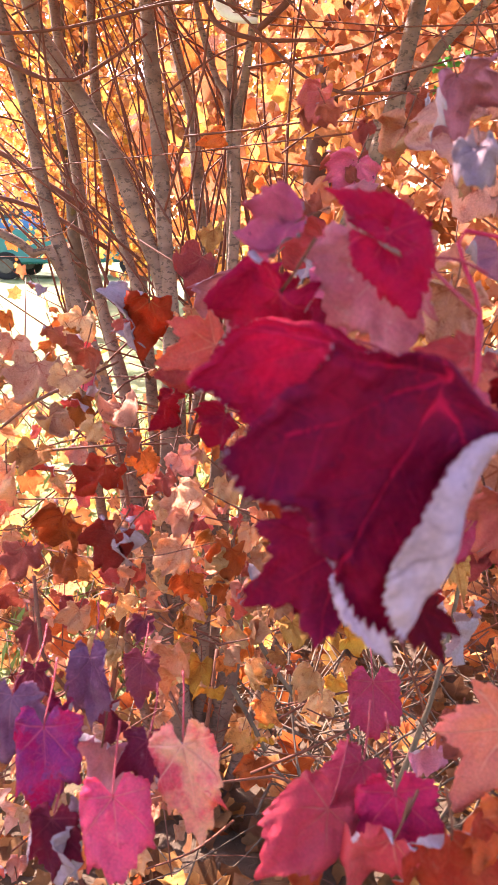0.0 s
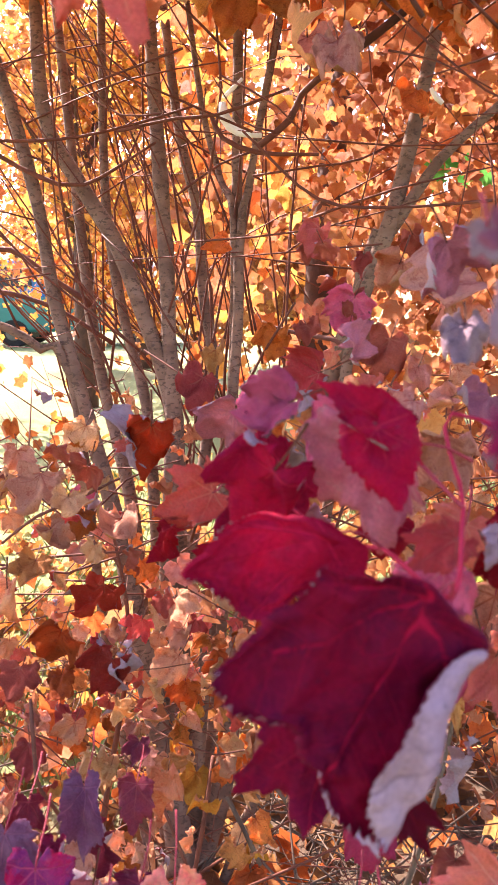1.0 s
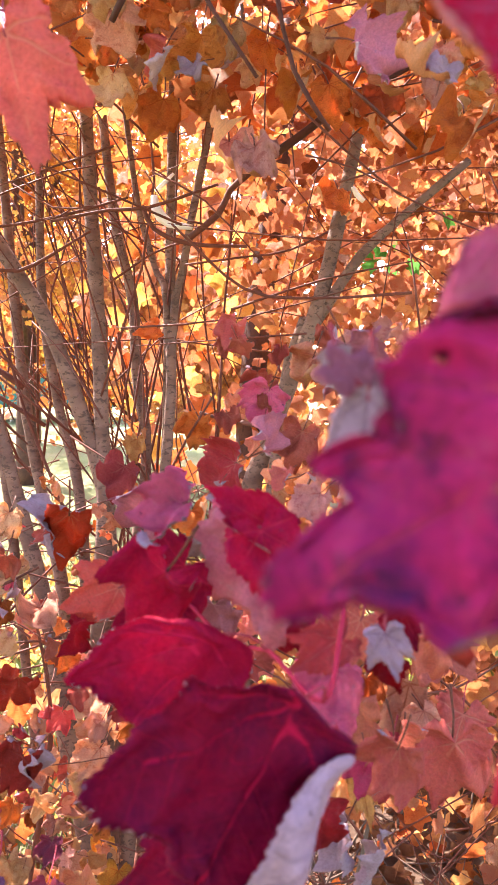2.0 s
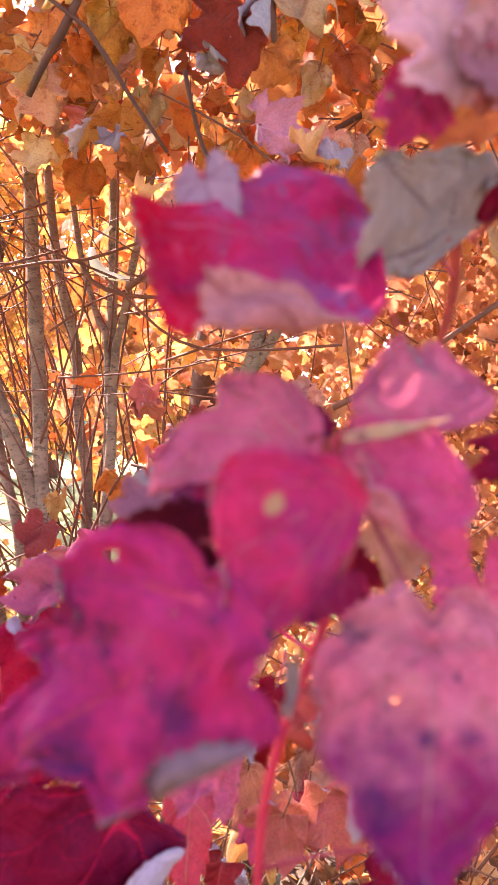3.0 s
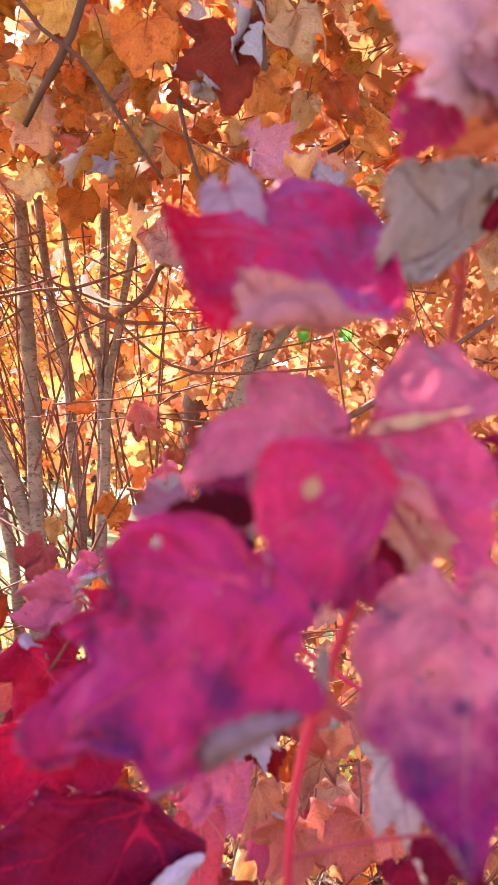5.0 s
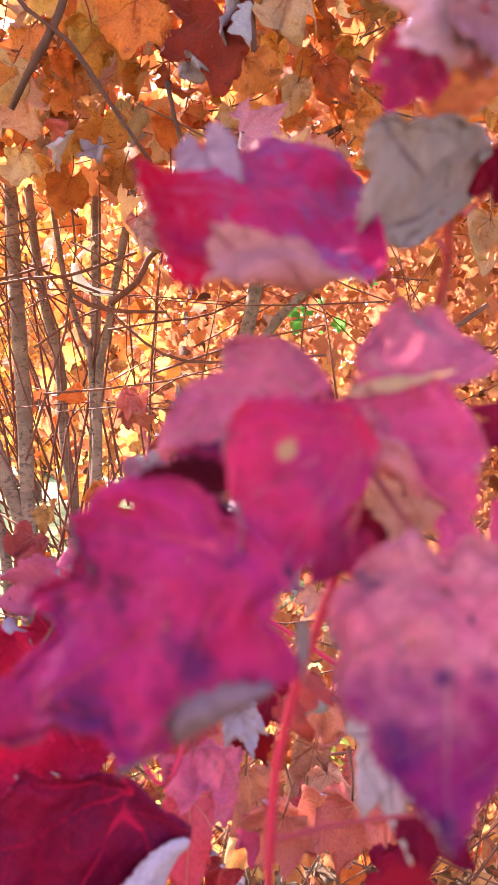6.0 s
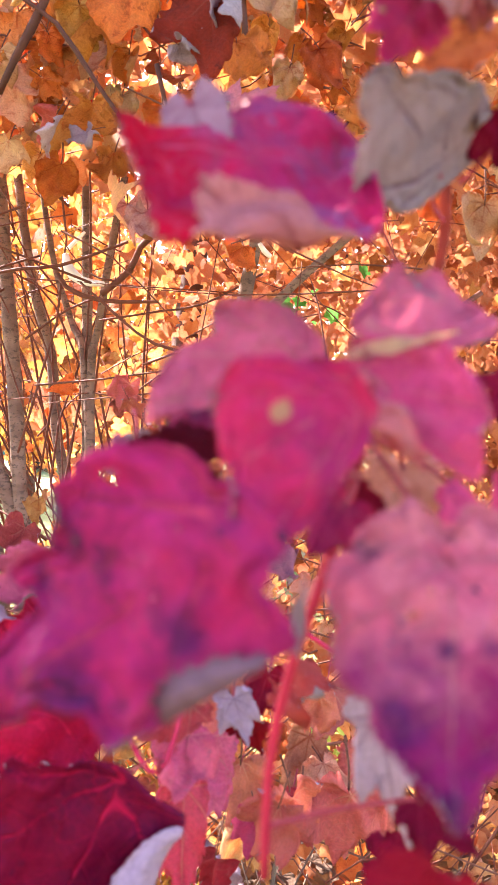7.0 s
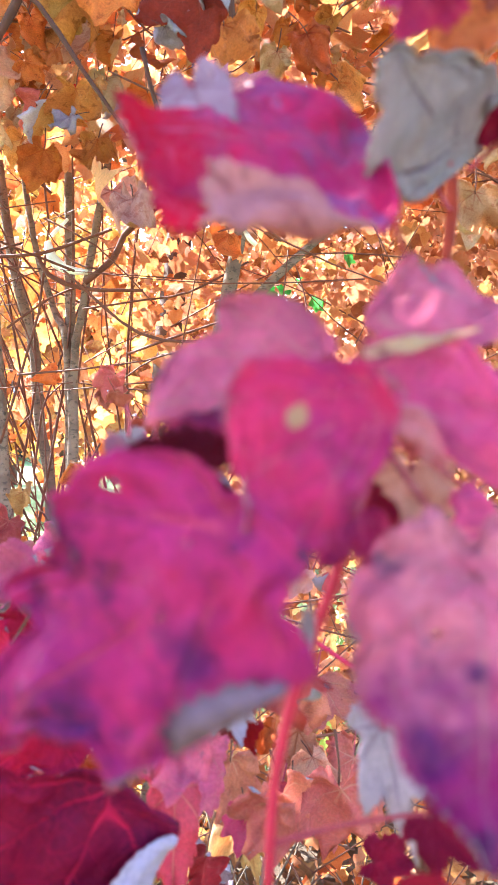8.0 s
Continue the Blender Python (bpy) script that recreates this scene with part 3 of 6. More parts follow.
def near_leaf(plant, stalk, tip, joint, roll, width, kind, under, curls, form="maple", holes=()):
    """A large leaf of its own shape, with its stalk from the twig's joint."""
    LEAF_COUNT[0] += 1
    rng = random.Random(100 + LEAF_COUNT[0])
    ob = part("leaf", leaf_mesh("leaf", rng, 260 if form in CUTS else 130, 26 if form in CUTS else 10, width, curls, 0.018 if kind in ("mauve", "greyunder", "dustyrose") else 0.05 if form in CUTS else 0.042, form=form, holes=holes, fold=0.04 if form in CUTS else 0.12), (BLADE[kind], BLADE[under]), plant)
    ob.matrix_basis = leaf_pose(stalk, tip, roll)
    size = (Vector(tip) - Vector(stalk)).length
    j = ob.matrix_basis.inverted() @ Vector(joint)
    r = 0.0008 / size
    v, f = tube([(0, 0.03, -0.004, r * 0.8), (0.0, -0.06, -0.02, r), (j.x * 0.5, -0.1 + j.y * 0.5, j.z * 0.5 - 0.08, r), (*j, r * 1.5)], 6, 0.06)
    part("leaf_stalk", mesh_from("leaf_stalk", v, f), PETIOLE, ob)
    return ob


SHAPES = []
for k in range(10):
    rng = random.Random(500 + k)
    side = rng.choice((0, 180))
    bends = [(side + rng.uniform(-25, 25), rng.uniform(0.06, 0.28), rng.uniform(0.12, 0.40), rng.choice((-1, 1))),
             (90 + rng.uniform(-35, 35), rng.uniform(0.25, 0.6), rng.uniform(0.2, 0.6), rng.choice((-1, -1, 1))),
             (side + 180 + rng.uniform(-25, 25), rng.uniform(0.08, 0.3), rng.uniform(0.14, 0.45), rng.choice((-1, 1)))]
    SHAPES.append((rng.uniform(-0.1, 0.45), bends))
MID = {}
STALK = []


def mid_leaf(plant, stalk, tip, roll, kind, shape):
    """A leaf of one of ten curled shapes; leaves alike in shape and colour share their mesh."""
    if (kind, shape) not in MID:
        crease, bends = SHAPES[shape]
        data = leaf_mesh("leaf", random.Random(900 + shape), 56, 5, 1.05, bends, 0.10, 0.008, teeth=13.0, fold=crease, form=("maple", "maple", "spear", "maple", "oval")[shape % 5])
        data.materials.append(BLADE[kind])
        data.materials.append(BLADE["paletan" if kind in WARM else "pale"])
        MID[kind, shape] = data
    ob = part("leaf", MID[kind, shape], None, plant)
    ob.matrix_basis = leaf_pose(stalk, tip, roll)
    if not STALK:
        v, f = tube([(0, 0.02, 0.0, 0.013), (0.02, -0.2, -0.05, 0.013), (0.08, -0.5, -0.2, 0.018)], 5, 0.1)
        STALK.append(mesh_from("leaf_stalk", v, f))
        STALK[0].materials.append(TWIG)
    part("leaf_stalk", STALK[0], None, ob)
    return ob




# ---- ground ----
def noise_apart(nt, v):
    """How far a place lies from the tree's foot, with an uneven edge."""
    gap = nt.nodes.new("ShaderNodeVectorMath")
    gap.operation = "DISTANCE"
    gap.inputs[1].default_value = (0.1, 1.2, 0.0)
    nt.links.new(v, gap.inputs[0])
    return calc(nt, "MULTIPLY_ADD", noise_at(nt, v, 0.9, 4.0), 1.2, gap.outputs["Value"])


def ground_material():
    mat = bpy.data.materials.new("ground_soil_and_lawn")
    nt, nodes, links = links_of(mat)
    where = nodes.new("ShaderNodeTexCoord")
    v = where.outputs["Object"]
    sep = nodes.new("ShaderNodeSeparateXYZ")
    links.new(v, sep.inputs[0])
    fine = noise_at(nt, v, 60.0, 6.0, 0.7)
    big = noise_at(nt, v, 1.3, 4.0)
    soil = mixed(nt, fine, (0.020, 0.013, 0.009), (0.13, 0.075, 0.04))
    soil = mixed(nt, ramp(nt, big, 0.4, 0.65), soil, (0.10, 0.06, 0.03))
    lawn = mixed(nt, fine, (0.08, 0.115, 0.028), (0.21, 0.27, 0.08))
    lawn = mixed(nt, ramp(nt, noise_at(nt, v, 0.5, 3.0), 0.45, 0.7), lawn, (0.30, 0.30, 0.12))
    edge = calc(nt, "SUBTRACT", calc(nt, "MULTIPLY_ADD", big, 1.6, sep.outputs[1]), ramp(nt, sep.outputs[0], -0.5, 0.6, 0.0, 1.6))
    col = mixed(nt, calc(nt, "MAXIMUM", ramp(nt, edge, 2.8, 3.5), ramp(nt, noise_apart(nt, v), 2.6, 3.6)), soil, lawn)
    bump = nodes.new("ShaderNodeBump")
    bump.inputs["Strength"].default_value, bump.inputs["Distance"].default_value = 0.8, 0.02
    links.new(fine, bump.inputs["Height"])
    skin = nodes.new("ShaderNodeBsdfPrincipled")
    skin.inputs["Roughness"].default_value = 0.9
    links.new(col, skin.inputs["Base Color"])
    links.new(bump.outputs[0], skin.inputs["Normal"])
    out = nodes.new("ShaderNodeOutputMaterial")
    links.new(skin.outputs[0], out.inputs[0])
    return mat


def ground_height(x, y):
    return 0.03 * math.sin(x * 1.7 + 0.4) * math.cos(y * 1.3)


gv, gf = [], []
steps = [-1500, -300, -80, -30] + [-12 + 0.5 * k for k in range(49)] + [30, 80, 300, 1500]
for gy in steps:
    for gx in steps:
        gv.append((gx, gy, ground_height(gx, gy) if abs(gx) < 13 and abs(gy) < 13 else 0.0))
w = len(steps)
for j in range(w - 1):
    for i in range(w - 1):
        gf.append((j * w + i, j * w + i + 1, (j + 1) * w + i + 1, (j + 1) * w + i))
ground = part("ground", mesh_from("ground", gv, gf), ground_material(), None, "bare leaf-strewn soil giving way to sunlit lawn", "structure")


# ---- masses of small leaves ----
def small_leaf():
    """Corner points of a lobed leaf of length 1 as a fan round its stalk's end."""
    pts = [(0, 0)]
    for a, r in ((-130, 0.32), (-100, 0.50), (-76, 0.50), (-48, 0.83), (-24, 0.66), (-9, 0.82), (0, 1.0), (9, 0.82), (24, 0.66), (48, 0.83), (76, 0.50), (100, 0.50), (130, 0.32)):
        pts.append((math.sin(radians(a)) * r, math.cos(radians(a)) * r))
    return np.array(pts)


SMALL = small_leaf()


def leaf_mass(name, parent, material, spots, rng, size, label="", droop=0.6):
    """Many small bent leaves at the given places, one joined mesh; each is a fan of twelve bent triangles."""
    verts, faces, uvs, slots = [], [], [], []
    many = material if isinstance(material, (list, tuple)) else [material]
    for x, y, z in spots:
        s = rng.uniform(*size)
        down = Vector((rng.gauss(0, 0.7), rng.gauss(0, 0.7), -droop + rng.gauss(0, 0.55))).normalized()
        front = Vector((rng.gauss(0, 0.6), -1 + rng.gauss(0, 0.5), 0.5 + rng.gauss(0, 0.5)))
        nz = (front - down * front.dot(down)).normalized()
        nx = down.cross(nz)
        fold, bend = rng.uniform(-0.5, 0.6), rng.uniform(-0.5, 0.25)
        k = len(verts)
        base = Vector((x, y, z))
        for px, py in SMALL:
            verts.append(base + (nx * px + down * py + nz * (abs(px) * fold + bend * py * py)) * s)
        uvs.extend(SMALL)
        which = rng.randrange(len(many))
        for j in range(1, len(SMALL) - 1):
            faces.append((k, k + j + 1, k + j))
            slots.append(which)
    uvs = np.array(uvs)
    data = mesh_from(name, verts, faces, True, slots, uvs, np.stack([np.abs(uvs[:, 0]), uvs[:, 1]], 1))
    return part(name, data, many, parent, label, "stuff")


def mass_blade(name, main, second, spot, vein, through=0.5):
    return leaf_material("mass_" + name, main, second, spot, vein, through=through, island=True, vary=0.14, vein_strength=0.55, spots=0.55)


MASS_ORANGE = mass_blade("orange", (0.46, 0.19, 0.07), (0.41, 0.145, 0.05), (0.40, 0.09, 0.02), (0.45, 0.1, 0.03), 0.46)
MASS_SALMON = mass_blade("salmon", (0.43, 0.18, 0.09), (0.39, 0.14, 0.062), (0.44, 0.1, 0.03), (0.46, 0.11, 0.045), 0.46)
MASS_RUST = mass_blade("rust", (0.50, 0.13, 0.03), (0.42, 0.09, 0.02), (0.3, 0.05, 0.015), (0.55, 0.2, 0.06))
MASS_TAN = mass_blade("tan", (0.62, 0.32, 0.11), (0.58, 0.25, 0.07), (0.44, 0.14, 0.04), (0.64, 0.36, 0.15))
MASS_YELLOW = mass_blade("yellow", (0.70, 0.40, 0.09), (0.66, 0.30, 0.06), (0.62, 0.24, 0.03), (0.74, 0.5, 0.14), 0.55)
MASS_DARK = mass_blade("dark_rust", (0.26, 0.075, 0.022), (0.18, 0.045, 0.015), (0.12, 0.03, 0.012), (0.3, 0.1, 0.04), 0.3)
MASS_BROWN = mass_blade("brown", (0.17, 0.075, 0.03), (0.11, 0.045, 0.02), (0.14, 0.06, 0.025), (0.36, 0.2, 0.09), 0.15)


def box_spots(rng, count, x, y, z, keep=None):
    """Places in a rounded, uneven cloud between the given bounds."""
    out = []
    grow = 0.14
    while len(out) < count:
        u, v, w = (rng.uniform(-1, 1) for _ in range(3))
        p = tuple((a + b) / 2 + q * (b - a) * (0.5 + grow) for q, (a, b) in zip((u, v, w), (x, y, z)))
        rough = 0.35 * noise.noise(Vector(p) * 2.3)
        if abs(u) ** 3 + abs(v) ** 3 + abs(w) ** 3 < 1.0 + rough and p[2] > 0.03 and (keep is None or keep(*p)):
            out.append(p)
    return out


# ---- the maple with many stems ----
maple = tagged(new("maple_tree"), "many-stemmed young maple in orange and rust autumn leaf", "tree")
limb("stem", [(-0.5673, 2.2861, 2.3985, 0.0156), (-0.5311, 2.1812, 1.9821, 0.0169), (-0.4478, 2.1440, 1.8166, 0.0182), (-0.3514, 2.1108, 1.6633, 0.0182), (-0.2748, 2.0667, 1.4728, 0.0182), (-0.2244, 2.0511, 1.3188, 0.0197), (-0.2063, 2.0426, 1.1610, 0.0200), (-0.2178, 2.0820, 0.5225, 0.0200), (-0.2391, 2.1213, -0.0500, 0.0230)], BARK, maple, 10, 0.04, 0.12, 0)
limb("stem", [(-0.3106, 2.3824, 2.5057, 0.0147), (-0.2647, 2.2191, 1.9811, 0.0171), (-0.2442, 2.1497, 1.7869, 0.0182), (-0.2285, 2.1020, 1.5977, 0.0182), (-0.2205, 2.0603, 1.4338, 0.0182), (-0.2105, 2.0322, 1.2422, 0.0197), (-0.2295, 2.0023, 0.8098, 0.0232), (-0.2349, 2.0517, 0.3644, 0.0232), (-0.2449, 2.1011, -0.0500, 0.0267)], BARK, maple, 10, 0.04, 0.12, 1)
limb("stem", [(-0.6726, 2.2214, 2.1741, 0.0130), (-0.5835, 2.1586, 1.9077, 0.0156), (-0.5327, 2.1162, 1.7303, 0.0156), (-0.4950, 2.0697, 1.5406, 0.0156), (-0.4441, 2.0306, 1.3757, 0.0169), (-0.3982, 2.0111, 1.2082, 0.0171), (-0.3340, 1.9817, 0.9573, 0.0213), (-0.3049, 1.9807, 0.7453, 0.0273), (-0.2587, 2.0100, 0.4456, 0.0315), (-0.2130, 1.9890, 0.1517, 0.0351), (-0.2227, 2.0417, 0.0683, 0.0351), (-0.2408, 2.0945, -0.0500, 0.0404)], BARK, maple, 10, 0.04, 0.12, 2)
limb("stem", [(-0.7587, 1.9955, 1.5207, 0.0076), (-0.5889, 2.0131, 1.4650, 0.0102), (-0.5156, 2.0156, 1.4159, 0.0116), (-0.4469, 2.0239, 1.3506, 0.0117), (-0.3952, 2.0680, 0.6078, 0.0117), (-0.2992, 2.1120, -0.0500, 0.0135)], BARK, maple, 10, 0.04, 0.12, 3)
limb("stem", [(-0.6080, 2.5991, 2.4188, 0.0120), (-0.5368, 2.4653, 1.8814, 0.0135), (-0.4798, 2.3642, 1.4747, 0.0150), (-0.4291, 2.3075, 1.2418, 0.0150), (-0.3465, 2.1891, 0.9621, 0.0176), (-0.3211, 2.1918, 0.4330, 0.0176), (-0.2741, 2.1945, -0.0500, 0.0202)], BARK, maple, 10, 0.04, 0.12, 4)
limb("stem", [(-0.4489, 2.4949, 2.3752, 0.0100), (-0.4306, 2.3710, 1.8900, 0.0114), (-0.4105, 2.3186, 1.6818, 0.0129), (-0.3621, 2.2609, 1.4452, 0.0129), (-0.2905, 2.1509, 1.2010, 0.0140), (-0.2798, 2.1632, 0.5405, 0.0140), (-0.2601, 2.1754, -0.0500, 0.0161)], BARK, maple, 10, 0.04, 0.12, 5)
limb("stem", [(-0.3075, 2.5785, 2.4630, 0.0117), (-0.2372, 2.4076, 1.9827, 0.0129), (-0.1817, 2.3502, 1.7460, 0.0143), (-0.1659, 2.2976, 1.5379, 0.0143), (-0.1389, 2.2386, 1.3018, 0.0143), (-0.2023, 2.0991, 0.7768, 0.0172), (-0.2148, 2.1243, 0.3496, 0.0172), (-0.2381, 2.1495, -0.0500, 0.0197)], BARK, maple, 10, 0.04, 0.12, 6)
limb("stem", [(-0.2192, 2.4119, 2.3962, 0.0068), (-0.1605, 2.3132, 1.9983, 0.0082), (-0.1139, 2.2717, 1.8254, 0.0082), (-0.0728, 2.1754, 1.6421, 0.0093), (-0.1193, 2.1816, 0.7390, 0.0093), (-0.2057, 2.1877, -0.0500, 0.0107)], BARK, maple, 10, 0.04, 0.12, 7)
limb("stem", [(-0.0720, 2.4207, 2.3930, 0.0109), (-0.0719, 2.3185, 1.9963, 0.0137), (-0.0702, 2.2460, 1.7950, 0.0135), (-0.0636, 2.1710, 1.6226, 0.0133), (-0.0648, 2.1243, 1.4419, 0.0133), (-0.1057, 2.0574, 0.9921, 0.0150), (-0.1612, 2.0301, 0.4989, 0.0186), (-0.1845, 2.0726, 0.2245, 0.0186), (-0.2278, 2.1151, -0.0500, 0.0214)], BARK, maple, 10, 0.04, 0.12, 8)
limb("stem", [(0.0551, 2.3008, 2.2966, 0.0065), (-0.0055, 2.2127, 1.9705, 0.0091), (-0.0379, 2.1836, 1.7853, 0.0092), (-0.0608, 2.1745, 1.6354, 0.0107), (-0.1105, 2.1808, 0.7359, 0.0107), (-0.2027, 2.1872, -0.0500, 0.0123)], BARK, maple, 10, 0.04, 0.12, 9)
limb("stem", [(0.3291, 3.5737, 3.1508, 0.0390), (0.2359, 3.3490, 2.3028, 0.0449), (0.1889, 3.2586, 1.9638, 0.0468), (0.1603, 3.2033, 1.7567, 0.0488), (0.1348, 3.1141, 1.4172, 0.0507), (0.0990, 2.9753, 0.6872, 0.0555), (0.0815, 3.0003, 0.3092, 0.0555), (0.0490, 3.0253, -0.0500, 0.0639)], BARK_DARK, maple, 10, 0.04, 0.12, 10)
limb("stem", [(0.4062, 2.0711, 2.1994, 0.0127), (0.3333, 1.9587, 1.9023, 0.0159), (0.2983, 1.9197, 1.7598, 0.0171), (0.2727, 1.8954, 1.6722, 0.0171), (0.2184, 1.9074, 1.5316, 0.0187), (0.1255, 1.9885, 1.2679, 0.0228), (-0.0528, 1.9959, 0.7398, 0.0273), (-0.1046, 2.0469, 0.3329, 0.0273), (-0.2007, 2.0979, -0.0500, 0.0314)], BARK, maple, 10, 0.04, 0.12, 11)
limb("stem", [(0.6119, 1.9537, 2.0125, 0.0088), (0.4145, 1.8977, 1.8455, 0.0099), (0.3508, 1.8961, 1.7755, 0.0112), (0.2759, 1.9028, 1.6600, 0.0126), (0.2187, 1.9191, 1.5770, 0.0129), (0.0956, 1.9893, 0.7096, 0.0129), (-0.1328, 2.0595, -0.0500, 0.0148)], BARK, maple, 10, 0.04, 0.12, 12)
limb("branch", [(-0.6357, 2.0466, 1.8883, 0.0036), (-0.4631, 2.0586, 1.8905, 0.0036), (-0.3150, 2.0752, 1.9172, 0.0036), (-0.1544, 2.0978, 1.9639, 0.0027)], TWIG, maple, 7, 0.04, 0.25, 13)
limb("branch", [(-0.6551, 2.0967, 1.8867, 0.0046), (-0.5290, 2.0869, 1.8164, 0.0055), (-0.4153, 2.0883, 1.7931, 0.0046), (-0.2501, 2.1242, 1.8901, 0.0027)], TWIG, maple, 7, 0.04, 0.25, 14)
limb("branch", [(-0.7419, 2.1862, 1.6541, 0.0059), (-0.6329, 2.1928, 1.6517, 0.0069), (-0.5515, 2.1840, 1.5970, 0.0069), (-0.4294, 2.1709, 1.5150, 0.0079)], TWIG, maple, 7, 0.04, 0.25, 15)
limb("branch", [(-0.7425, 2.1623, 1.5615, 0.0049), (-0.6336, 2.1655, 1.5459, 0.0059), (-0.5112, 2.1626, 1.5035, 0.0059), (-0.3755, 2.1503, 1.4212, 0.0059)], TWIG, maple, 7, 0.04, 0.25, 16)
limb("branch", [(-0.0177, 1.7131, 1.8419, 0.0022), (0.1231, 1.7425, 1.7193, 0.0030), (0.2683, 1.7474, 1.7010, 0.0030), (0.4574, 1.7626, 1.7120, 0.0030)], TWIG, maple, 7, 0.04, 0.25, 17)
limb("branch", [(-0.0198, 2.0651, 1.8030, 0.0027), (0.1283, 2.0802, 1.8237, 0.0027), (0.2271, 2.0908, 1.8394, 0.0027), (0.3755, 2.1197, 1.9139, 0.0027)], TWIG, maple, 7, 0.04, 0.25, 18)
limb("branch", [(-0.2003, 2.0955, 1.7662, 0.0027), (-0.0986, 2.1206, 1.8377, 0.0027), (-0.0225, 2.1331, 1.8667, 0.0027)], TWIG, maple, 7, 0.04, 0.25, 19)
limb("branch", [(-0.0550, 1.3811, 0.7639, 0.0035), (-0.0683, 1.3559, 0.6698, 0.0035), (-0.0968, 1.3662, 0.5163, 0.0044)], TWIG, maple, 7, 0.04, 0.25, 22)
limb("branch", [(0.0421, 1.5732, 1.4843, 0.0028), (0.0907, 1.5729, 1.4710, 0.0042), (0.1473, 1.5230, 1.4637, 0.0048), (0.1661, 1.5206, 1.4496, 0.0034)], TWIG, maple, 7, 0.04, 0.25, 28)
limb("branch", [(-0.0540, 1.0539, 2.1605, 0.0028), (0.0007, 1.0485, 2.0845, 0.0028), (0.0487, 1.0448, 2.0465, 0.0028), (0.0965, 1.0397, 1.9706, 0.0028), (0.1443, 1.0348, 1.8981, 0.0021)], DARK_TWIG, maple, 7, 0.04, 0.25, 50)
limb("branch", [(0.0631, 1.0482, 2.1601, 0.0048), (0.0385, 1.0464, 2.0775, 0.0055), (-0.0036, 1.0662, 2.0159, 0.0049), (-0.0292, 1.0862, 1.9803, 0.0036)], DARK_TWIG, maple, 7, 0.04, 0.25, 51)
limb("branch", [(0.1659, 1.0270, 1.9910, 0.0027), (0.1859, 1.0229, 1.9022, 0.0027), (0.2264, 1.0184, 1.8338, 0.0027)], DARK_TWIG, maple, 7, 0.04, 0.25, 52)
limb("branch", [(0.1419, 1.5765, 1.9150, 0.0073), (0.2253, 1.5745, 1.9718, 0.0073), (0.2983, 1.5728, 2.0236, 0.0062), (0.4130, 1.5694, 2.0856, 0.0052), (0.5797, 1.5647, 2.1785, 0.0042)], DARK_TWIG, maple, 7, 0.04, 0.25, 53)
limb("branch", [(0.2648, 1.0796, 2.1937, 0.0043), (0.2715, 1.0762, 2.1079, 0.0043), (0.2747, 1.0732, 2.0292, 0.0036)], DARK_TWIG, maple, 7, 0.04, 0.25, 54)
limb("branch", [(-0.0979, 1.9186, 1.9118, 0.0045), (-0.0716, 1.9055, 1.8604, 0.0054), (0.0030, 1.9007, 1.8289, 0.0045), (0.1277, 1.8944, 1.8222, 0.0036)], TWIG, maple, 7, 0.04, 0.25, 55)
limb("branch", [(0.0052, 1.8809, 1.8392, 0.0062), (0.0672, 1.8797, 1.8883, 0.0071), (0.0921, 1.8803, 1.9376, 0.0062), (0.1314, 1.8290, 1.9595, 0.0061)], TWIG, maple, 7, 0.04, 0.25, 56)
limb("branch", [(-0.2907, 1.8967, 1.8773, 0.0036), (-0.1672, 1.8915, 1.8990, 0.0036), (-0.0808, 1.8874, 1.9037, 0.0036), (0.0675, 1.8819, 1.9501, 0.0027)], TWIG, maple, 7, 0.04, 0.25, 57)
limb("branch", [(0.4103, 1.5516, 1.5865, 0.0067), (0.4729, 1.5497, 1.6175, 0.0067), (0.5563, 1.5475, 1.6692, 0.0060), (0.7231, 1.5435, 1.7830, 0.0045)], TWIG, maple, 7, 0.04, 0.25, 58)
# short hooked twigs whose sunlit gleam is painted on
limb("branch", [(-0.0748, 1.9367, 1.9373, 0.0075), (-0.0680, 1.9339, 1.9041, 0.0110), (-0.0401, 1.9219, 1.8750, 0.0100), (0.0090, 1.9224, 1.8672, 0.0055)], SUN_GLEAM, maple, 7, 0.04, 0.25, 80)
limb("branch", [(-0.0746, 1.9692, 1.9533, 0.0047), (-0.0549, 1.9720, 1.9729, 0.0047), (-0.0351, 1.9748, 1.9925, 0.0031)], SUN_GLEAM, maple, 7, 0.04, 0.25, 81)
limb("branch", [(0.3451, 1.8303, 1.9327, 0.0043), (0.3542, 1.8289, 1.9169, 0.0057), (0.3678, 1.8279, 1.9032, 0.0043)], SUN_GLEAM, maple, 7, 0.04, 0.25, 82)
limb("branch", [(0.3232, 1.3878, 2.0352, 0.0032), (0.3198, 1.3903, 2.0588, 0.0042), (0.3266, 1.3925, 2.0772, 0.0032)], SUN_GLEAM, maple, 7, 0.04, 0.25, 83)

